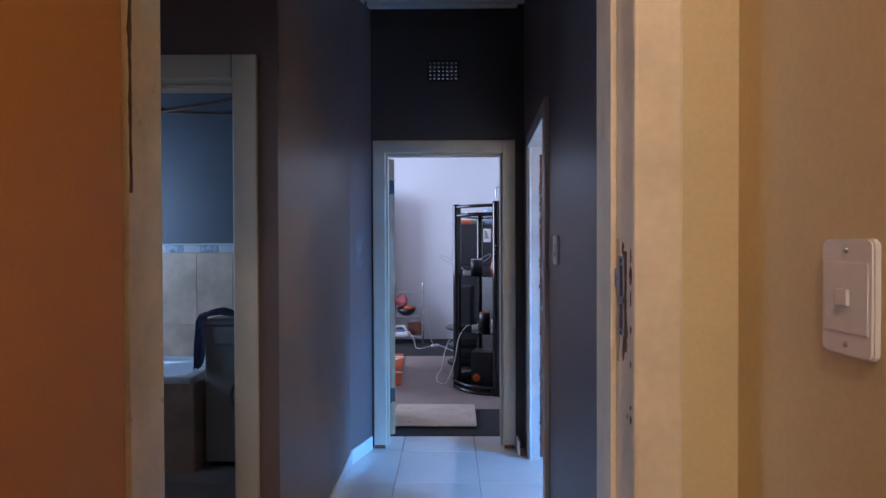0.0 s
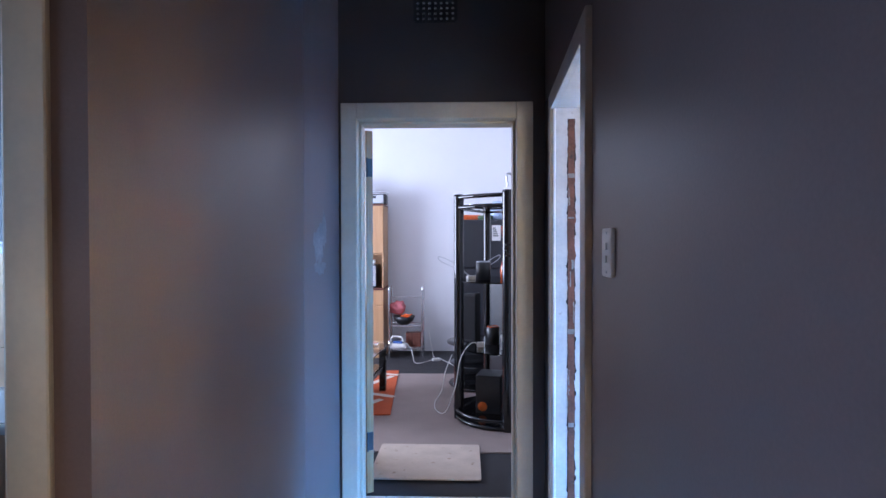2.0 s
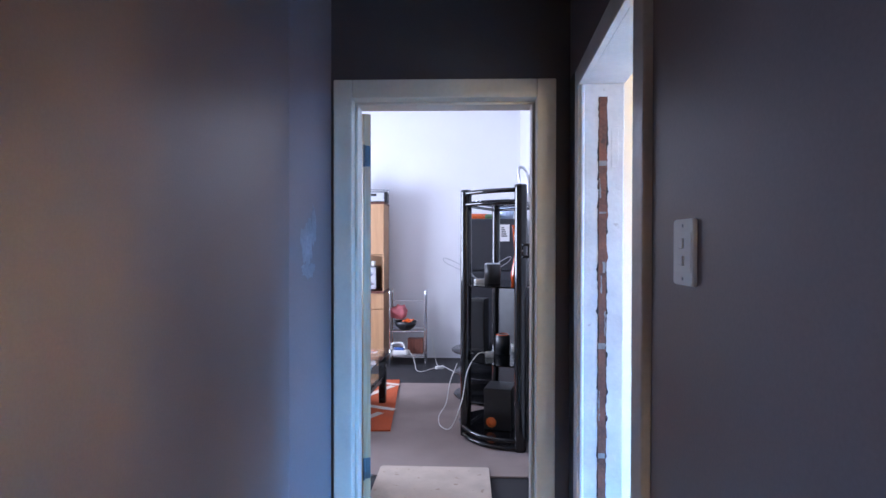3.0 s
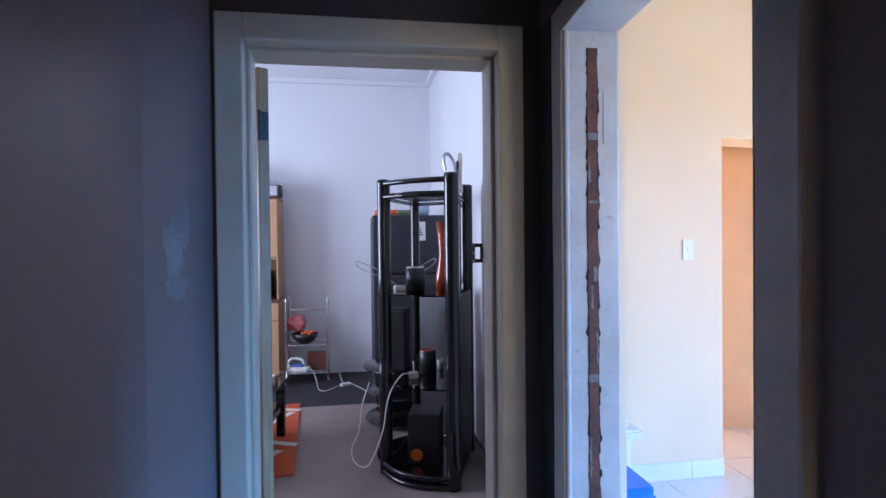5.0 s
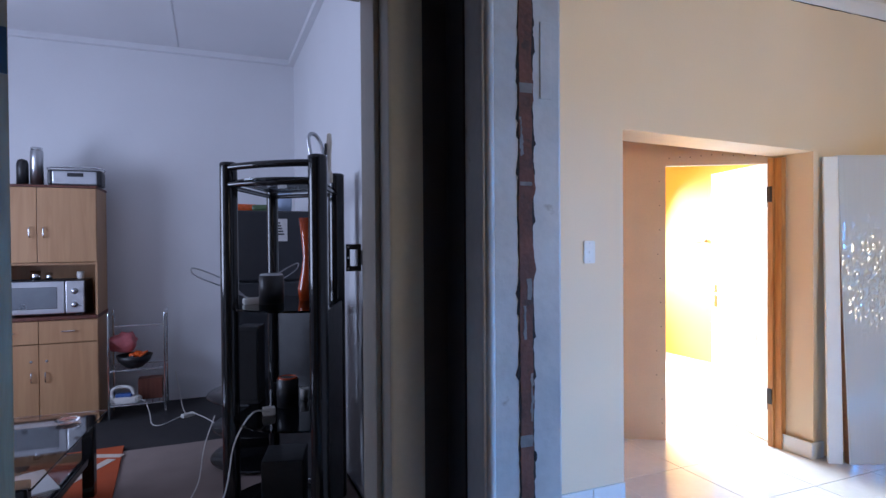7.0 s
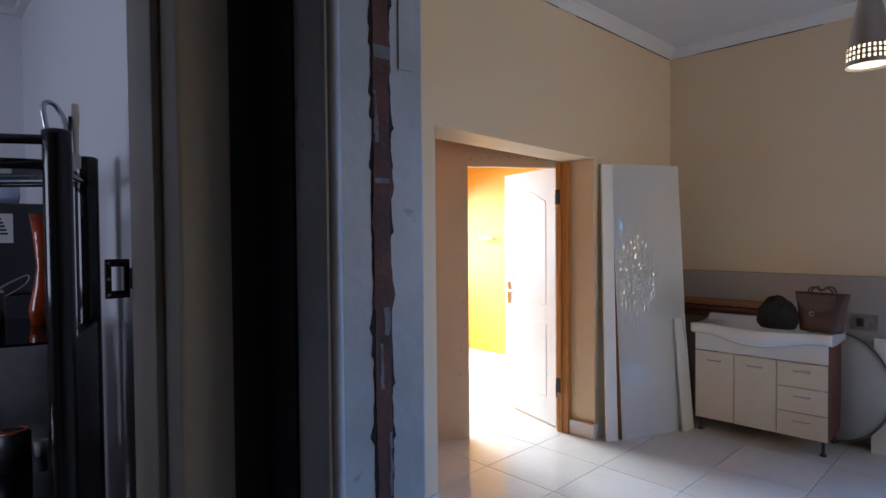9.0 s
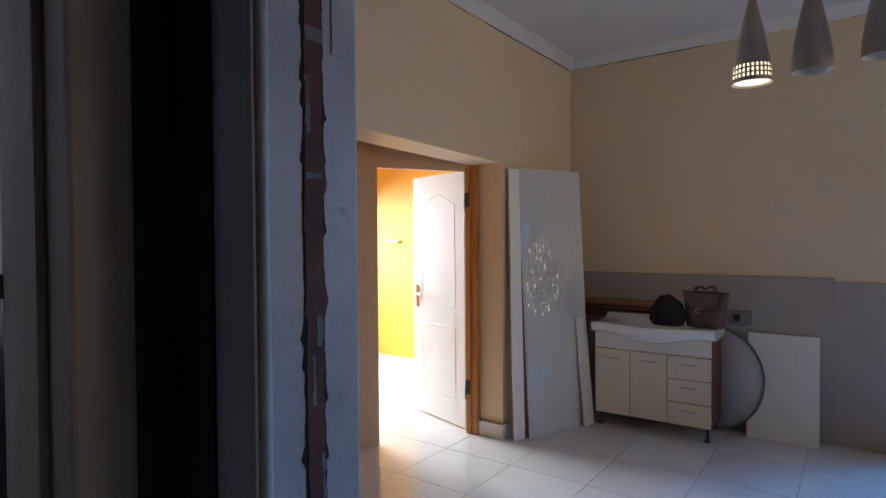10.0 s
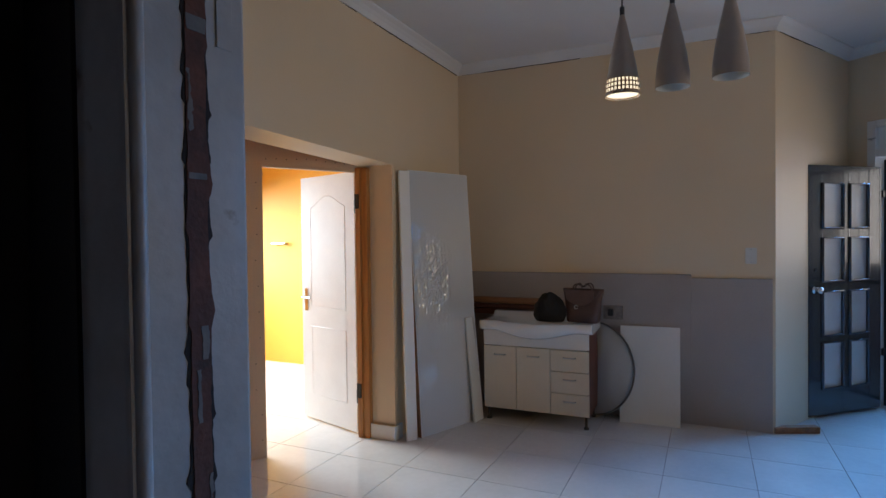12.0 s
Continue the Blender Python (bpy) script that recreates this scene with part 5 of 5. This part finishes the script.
# vanity
vn = thing("vanity_unit", pose(4.885, 4.615, 0, 0, 0, 1.5), "cream bathroom vanity with white moulded basin, doors and drawers", "vanity")
Y0, Y1 = -0.41, 0.41
part("side_panel", box(0.0, 0.40, Y0, Y0 + 0.018, 0.095, 0.715, bev=0.001), M["mahogany"], vn, "dark red side panel")
part("side_panel", box(0.0, 0.40, Y1 - 0.018, Y1, 0.095, 0.715, bev=0.001), M["mahogany"], vn, "dark red side panel")
part("carcass", boxes([(0.02, 0.40, Y0 + 0.018, Y1 - 0.018, 0.095, 0.113), (0.38, 0.40, Y0 + 0.018, Y1 - 0.018, 0.113, 0.715), (0.02, 0.38, 0.125, 0.135, 0.113, 0.60)]), M["cream"], vn)
part("fascia", box(-0.004, 0.016, Y0, Y1, 0.595, 0.715, bev=0.002), M["white"], vn)


def bar_handle(parent, y, z, ln=0.09):
    part("handle", tube([(-0.004, y - ln / 2, z), (-0.022, y - ln / 2 + 0.004, z), (-0.022, y + ln / 2 - 0.004, z), (-0.004, y + ln / 2, z)], 0.0045, 8), M["steel"], parent, "steel bar handle")


for y0, y1 in ((0.148, 0.409), (-0.117, 0.144)):
    d = part("door", box(-0.006, 0.012, y0, y1, 0.10, 0.589, bev=0.002), M["cream"], vn)
    bar_handle(d, (y0 + y1) / 2, 0.525)
for k in range(3):
    z0 = 0.10 + 0.164 * k
    d = part("drawer", box(-0.006, 0.012, -0.409, -0.121, z0, z0 + 0.159, bev=0.002), M["cream"], vn)
    bar_handle(d, -0.265, z0 + 0.105)
for x in (0.03, 0.36):
    for y in (Y0 + 0.03, Y1 - 0.03):
        lg = part("leg", lathe([(0.0001, 0), (0.02, 0), (0.02, 0.012), (0.010, 0.02), (0.010, 0.085), (0.018, 0.095)], 16, m=Matrix.Translation((x, y, 0))), M["dark_steel"], vn)
# basin: slab with a bow front and a raised back ledge
bm = bmesh.new()
secs = []
n = 40
for k in range(n + 1):
    t = k / n
    y = Y0 - 0.025 + (Y1 - Y0 + 0.05) * t
    c = math.sin(math.pi * min(1, max(0, (t - 0.14) / 0.72))) ** 1.2
    front_x, low = -0.035 - 0.065 * c, 0.715 - 0.045 * c
    dip = 0.085 * c
    prof = [(0.40, 0.715), (0.02, 0.715), (front_x + 0.03, low), (front_x + 0.006, low + 0.012), (front_x, 0.745), (front_x, 0.775), (front_x + 0.012, 0.788), (0.03, 0.786 - dip * 0.5), (0.12, 0.782 - dip), (0.24, 0.782 - dip), (0.32, 0.79), (0.345, 0.82), (0.40, 0.825)]
    secs.append([bm.verts.new((x, y, z)) for x, z in prof])
for a, b in zip(secs, secs[1:]):
    for k in range(len(a)):
        f = bm.faces.new((a[k], a[(k + 1) % len(a)], b[(k + 1) % len(a)], b[k]))
        f.smooth = True
bm.faces.new(secs[0])
bm.faces.new(list(reversed(secs[-1])))
part("basin", bm, M["enamel"], vn, "white ceramic basin top")

hb = thing("handbag", pose(5.02, 4.27, 0.79, 0, 0, 82), "brown leather handbag with a flap, clasp and handles", "handbag")
bm = bmesh.new()
rows = []
for z, wx, dy in ((0, 0.115, 0.055), (0.01, 0.122, 0.062), (0.10, 0.13, 0.06), (0.18, 0.14, 0.045), (0.235, 0.155, 0.022), (0.255, 0.158, 0.016)):
    rows.append([bm.verts.new((x * wx * 2 / 1.0, y * dy * 2, z)) for x, y in rounded(1.0, 1.0, 0.28, 4)])
for a, b in zip(rows, rows[1:]):
    for k in range(len(a)):
        f = bm.faces.new((a[k], a[(k + 1) % len(a)], b[(k + 1) % len(a)], b[k]))
        f.smooth = True
bm.faces.new(list(reversed(rows[0])))
bm.faces.new(rows[-1])
part("body", bm, M["leather"], hb)
part("flap", prism([(-0.115, 0.25), (-0.10, 0.17), (0.0, 0.115), (0.10, 0.17), (0.115, 0.25)], 0.0, 0.005, bev=0.001), M["leather"], hb, at=pose(0.0, 0.062, 0.0, 84))
for v in (0.03, -0.03):
    part("handle", tube(curve_pts([(-0.075, v * 0.5, 0.235), (-0.065, v, 0.275), (-0.035, v * 1.1, 0.292), (0.0, -v * 0.8, 0.268), (0.035, v * 1.2, 0.29), (0.065, v, 0.272), (0.07, v * 0.5, 0.235)], 48), 0.006, 8), M["leather"], hb)
part("strap", tube(curve_pts([(-0.135, 0.02, 0.245), (-0.10, 0.06, 0.19), (-0.03, 0.078, 0.13), (0.03, 0.082, 0.118)], 30), 0.005, 8), M["leather"], hb)
part("clasp", lathe([(0.010, 0), (0.016, 0.0), (0.016, 0.005), (0.010, 0.005)], 20, m=pose(0.03, 0.075, 0.12, -90)), M["steel"], hb, "steel ring clasp")
bb = thing("drawstring_bag", pose(4.99, 4.52, 0.79), "limp black cloth bag standing on the basin", "bag")
bm = bmesh.new()
bmesh.ops.create_icosphere(bm, subdivisions=4, radius=1.0)
for v in bm.verts:
    c = v.co.copy()
    nz = noise.noise(c * 2.6) * 0.10 + noise.noise(c * 7) * 0.04
    tz = (c.z + 1) / 2
    wdt = 0.135 * (1 - 0.30 * tz ** 2) * (1 + 0.10 * max(0, tz - 0.8) * math.sin(14 * math.atan2(c.y, c.x)))
    v.co = Vector((c.x * 0.09 * (1 + nz), c.y * wdt * (1 + nz), max(0.0, (tz * 1.25 - 0.25)) * 0.215 * (1 + 1.4 * nz)))
for f in bm.faces:
    f.smooth = True
part("body", bm, M["black_cloth"], bb)
part("drawstring", tube(curve_pts([(-0.03, 0.04, 0.17), (-0.04, 0.0, 0.20), (-0.02, -0.05, 0.18)], 16), 0.004, 6), M["black_cloth"], bb)
# socket and round glass tabletop
sc = thing("wall_socket", pose(KE - 0.017, 4.10, 0.83, 0, 0, -90), "small dark wall socket with a plug", "socket")
part("plate", box(-0.075, 0.075, -0.012, 0, -0.055, 0.055, bev=0.003), M["smear"], sc)
part("plug", box(-0.035, 0.005, -0.05, -0.012, -0.025, 0.03, bev=0.006), M["black_plastic"], sc)
rm = thing("round_tabletop", pose(5.285, 4.285, 0.0) @ Matrix.Rotation(radians(-20), 4, "Z") @ Matrix.Rotation(radians(7.0), 4, "Y") @ Matrix.Translation((0, 0, 0.382)), "round grey glass tabletop leaning on edge behind the vanity", "tabletop")
part("glass", lathe([(0.0001, 0.0), (0.362, 0.0), (0.366, 0.002), (0.366, 0.004), (0.0001, 0.004)], 72, m=pose(0, 0, 0, 0, -90)), M["grey_glass"], rm)
part("rim", lathe([(0.364, -0.002), (0.374, -0.002), (0.376, 0.003), (0.374, 0.008), (0.364, 0.008), (0.364, -0.002)], 72, m=pose(0, 0, 0, 0, -90)), M["hose"], rm, "dull grey rubber rim")


# pendant lamps
def pendant(x, y, zb, label, lit):
    K = 1.22
    th = thing("pendant_lamp", pose(x, y, zb) @ Matrix.Diagonal((K, K, K * 0.96, 1)), label, "pendant lamp", "pendant lamps")
    prof = [(0.060, 0.0), (0.0585, 0.05), (0.050, 0.115), (0.040, 0.17), (0.031, 0.215), (0.018, 0.275), (0.011, 0.305), (0.008, 0.318)]
    bm = bmesh.new()
    seg = 40
    if lit:
        prof = [(0.0575, 0.07), (0.050, 0.115), (0.040, 0.17), (0.031, 0.215), (0.018, 0.275), (0.011, 0.305), (0.008, 0.318)]
        ring = bmesh.new()
        zs = [0.0, 0.016, 0.026, 0.033, 0.043, 0.050, 0.060, 0.07]
        rr = [0.063, 0.0628, 0.0625, 0.062, 0.0615, 0.061, 0.060, 0.0575]
        vs = [[ring.verts.new((r * math.cos(2 * math.pi * (k + 0.12 * (k % 2)) / 56), r * math.sin(2 * math.pi * (k + 0.12 * (k % 2)) / 56), z)) for k in range(56)] for r, z in zip(rr, zs)]
        for i in range(7):
            for k in range(56):
                if i in (1, 3, 5) and k % 2 == 1:
                    continue
                ring.faces.new((vs[i][k], vs[i][(k + 1) % 56], vs[i + 1][(k + 1) % 56], vs[i + 1][k]))
        part("pierced_band", ring, M["cone"], th, "band with rows of square holes")
        part("bulb", lathe([(0.0001, 0.006), (0.056, 0.007), (0.0585, 0.012), (0.0575, 0.05), (0.050, 0.068), (0.022, 0.10), (0.0001, 0.12)], 28), M["bulb"], th, "glowing warm bulb")
    part("shade", lathe(prof, seg, bm), M["cone"], th)
    part("inside", lathe([(r - 0.002, z) for r, z in prof[:-1]] + [(0.0001, 0.305)], seg), M["plastic_white"], th, "white inside of the shade")
    part("collar", lathe([(0.009, 0.315), (0.009, 0.345), (0.004, 0.35)], 16), M["dark_steel"], th)
    part("cord", tube([(0, 0, 0.345), (0, 0, (KC - zb) / (K * 0.96))], 0.003, 8), M["black_plastic"], th)
    return th


pendant(3.389, 3.762, 2.078, "brown-grey cone pendant lamp with a pierced lit band", True)
pendant(3.40, 3.55, 2.095, "brown-grey cone pendant lamp, unlit", False)
pendant(3.405, 3.32, 2.115, "brown-grey cone pendant lamp, unlit", False)
setting("ceiling_rose", box(3.36, 3.44, 3.26, 3.82, KC - 0.025, KC, bev=0.008), M["cone"], "brown-grey mounting bar of the pendant lamps", "lamp mount")

# front door, opened inwards against the side wall
A, B = Vector((5.84, 2.72)), Vector((6.37, 2.15))
fd_dir = A - B
fd = thing("front_door", pose(B.x, B.y, 0.018, 0, 0, math.degrees(math.atan2(fd_dir.y, fd_dir.x))), "dark stained wooden front door with eight glass panels, standing open", "door")
FW, FH = fd_dir.length, 1.955
cols = ((0.128, 0.312), (0.374, 0.572))
rows_z = ((0.205, 0.567), (0.622, 0.968), (1.048, 1.388), (1.466, 1.815))
k = FW / 0.70
cols = tuple((a * k, b * k) for a, b in cols)
bm = bmesh.new()
xs = [0, cols[0][0], cols[0][1], cols[1][0], cols[1][1], FW]
for i in (0, 2, 4):
    add_box(bm, xs[i], xs[i + 1], -0.02, 0.02, 0, FH, bev=0.002)
for c in cols:
    z = 0
    for a, b in (*rows_z, (FH, FH)):
        add_box(bm, c[0], c[1], -0.0195, 0.0195, z, a)
        z = b
part("leaf", bm, M["front_door"], fd)
for c in cols:
    for a, b in rows_z:
        pane = part("pane", box(c[0], c[1], -0.004, 0.004, a, b), M["frost"], fd, "frosted glass pane")
        pane.visible_shadow = False
        bm = bmesh.new()
        for y in (-0.022, 0.022):
            add_tube(bm, [(c[0], y, a), (c[1], y, a), (c[1], y, b), (c[0], y, b), (c[0], y, a)], 0.013, 8)
        part("bead", bm, M["front_door"], fd)
for y in (-0.02, 0.02):
    s = 1 if y > 0 else -1
    kb = part("knob", lathe([(0.0001, 0.065), (0.022, 0.06), (0.028, 0.045), (0.022, 0.03), (0.012, 0.02), (0.012, 0.006), (0.03, 0.004), (0.03, 0.0)], 24, m=pose(FW - 0.065, y, 0.985, -90 * s)), M["chrome"], fd, "chrome round door knob")
part("keyhole", lathe([(0.0001, 0.003), (0.012, 0.003), (0.013, 0.0)], 16, m=pose(FW - 0.065, 0.02, 1.14, -90)), M["black_plastic"], fd)
ff = tagged(new("door_frame_front"), "white painted front door frame with a glazed fanlight", "door frame", kind="structure")
ff.matrix_basis = Matrix.Translation((C3[0], C3[1], 0)) @ Matrix.Rotation(math.atan2(C2[1] - C3[1], C2[0] - C3[0]), 4, "Z")
part("frame", boxes([(0.252, 0.30, -0.14, -0.02, 0, 2.355), (1.135, 1.198, -0.14, 0.012, 0, 2.355), (0.30, 1.135, -0.14, 0.008, 2.30, 2.357), (0.30, 1.135, -0.14, 0.008, 2.06, 2.12)], bev=0.004), M["white_paint"], ff)
fan = part("fanlight_sash", boxes([(0.30, 0.36, -0.08, -0.03, 2.122, 2.298), (1.075, 1.135, -0.08, -0.03, 2.122, 2.298), (0.36, 1.075, -0.08, -0.03, 2.122, 2.15), (0.36, 1.075, -0.08, -0.03, 2.27, 2.298)], bev=0.003), M["white_paint"], ff)
pane = part("fanlight_pane", box(0.36, 1.075, -0.058, -0.053, 2.15, 2.27), M["glass"], ff)
pane.visible_shadow = False
part("stay", tube([(1.16, 0.014, 2.20), (1.165, 0.05, 2.205), (1.11, 0.06, 2.205)], 0.006), M["steel"], ff)
gt = thing("security_gate", ff.matrix_basis @ pose(0.305, -0.12, 0.01), "black steel security gate bars in the front doorway", "gate")
for x in (0.0, 0.805):
    part("stile", box(x, x + 0.025, -0.012, 0.012, 0, 2.03, bev=0.002), M["black_plastic"], gt)
for z in (0.03, 1.0, 1.98):
    part("rail", box(0.025, 0.805, -0.01, 0.01, z, z + 0.03, bev=0.002), M["black_plastic"], gt)
for k in range(7):
    part("bar", tube([(0.125 + 0.097 * k, 0, 0.05), (0.125 + 0.097 * k, 0, 1.985)], 0.006, 8), M["black_plastic"], gt)
for z in (0.42, 1.72):
    part("hinge", box(0.815, 0.84, 0.01, 0.05, z, z + 0.06, bev=0.003), M["black_plastic"], gt)
solid("wooden_wedge", box(-0.16, 0.16, -0.03, 0.03, 0, 0.045, bev=0.003), M["plank"], "short reddish plank lying on the floor by the front door", "plank", pose(5.45, 2.84, 0.001, 0, 0, -66))

# blue plastic stool and white pedestal seen through the passage doorway
sl = thing("plastic_stool", pose(1.565, 4.63, 0), "bright blue plastic stool with an orange front panel", "stool")
part("seat", prism([(x, y) for x, y in rounded(0.23, 0.31, 0.025)], 0.385, 0.42, bev=0.006), M["plastic_blue"], sl)
for x in (-0.1, 0.1):
    for y in (-0.135, 0.135):
        part("leg", box(x - 0.018, x + 0.018, y - 0.018, y + 0.018, 0, 0.386, bev=0.006), M["plastic_blue"], sl)
part("apron", boxes([(-0.10, 0.10, -0.152, -0.142, 0.32, 0.386), (-0.10, 0.10, 0.142, 0.152, 0.32, 0.386), (0.105, 0.113, -0.13, 0.13, 0.32, 0.386), (-0.113, -0.105, -0.13, 0.13, 0.32, 0.386)], bev=0.003), M["plastic_blue"], sl)
part("front_panel", box(-0.082, 0.082, -0.147, -0.139, 0.05, 0.325, bev=0.003), M["plastic_orange"], sl, "orange plastic panel")
pd = thing("pedestal", pose(1.70, 5.24, 0), "low white moulded pedestal against the kitchen wall", "pedestal")
part("slab", prism(rounded(0.50, 0.36, 0.03), 0.395, 0.44, bev=0.012), M["white_paint"], pd)
part("neck", prism(rounded(0.44, 0.31, 0.02), 0.36, 0.396, bev=0.008), M["white_paint"], pd)
part("body", box(-0.20, 0.20, -0.14, 0.16, 0, 0.362, bev=0.006), M["white_paint"], pd)


# ---- floor tiles ----
def tile_mesh(name, w, d, t, material, bev=0.0016):
    return to_mesh(name, box(-w / 2, w / 2, -d / 2, d / 2, 0, t, bev=bev), material)


floor_ob = bpy.data.objects["floor"]
t_mesh = tile_mesh("tile", 0.4968, 0.4968, 0.0065, M["tile"])
for i in range(-4, 13):
    for j in range(-13, 10):
        x, y = 0.285 + 0.5 * i + 0.25, 4.16 + 0.5 * j - 0.25
        inside = (-1.2 < x < 1.3 and 1.0 < y < 4.4) or (1.1 < x < 6.6 and 0.0 < y < 8.8) or (-0.2 < x < 1.3 and -2.2 < y < 1.0)
        if x < 1.35 and y > 4.335 or not inside:
            continue
        ob = new("tile", t_mesh)
        ob.parent = floor_ob
        ob.location = (x, y, -0.0065)
h_mesh = to_mesh("tile", box(-0.247, 0.247, 0.003, 0.303, 0, 0.0065, bev=0.003), M["tile"])
for i in range(-1, 2):
    ob = new("tile", h_mesh)
    ob.parent = floor_ob
    ob.location = (0.285 + 0.5 * i + 0.25, 4.16, -0.0065)
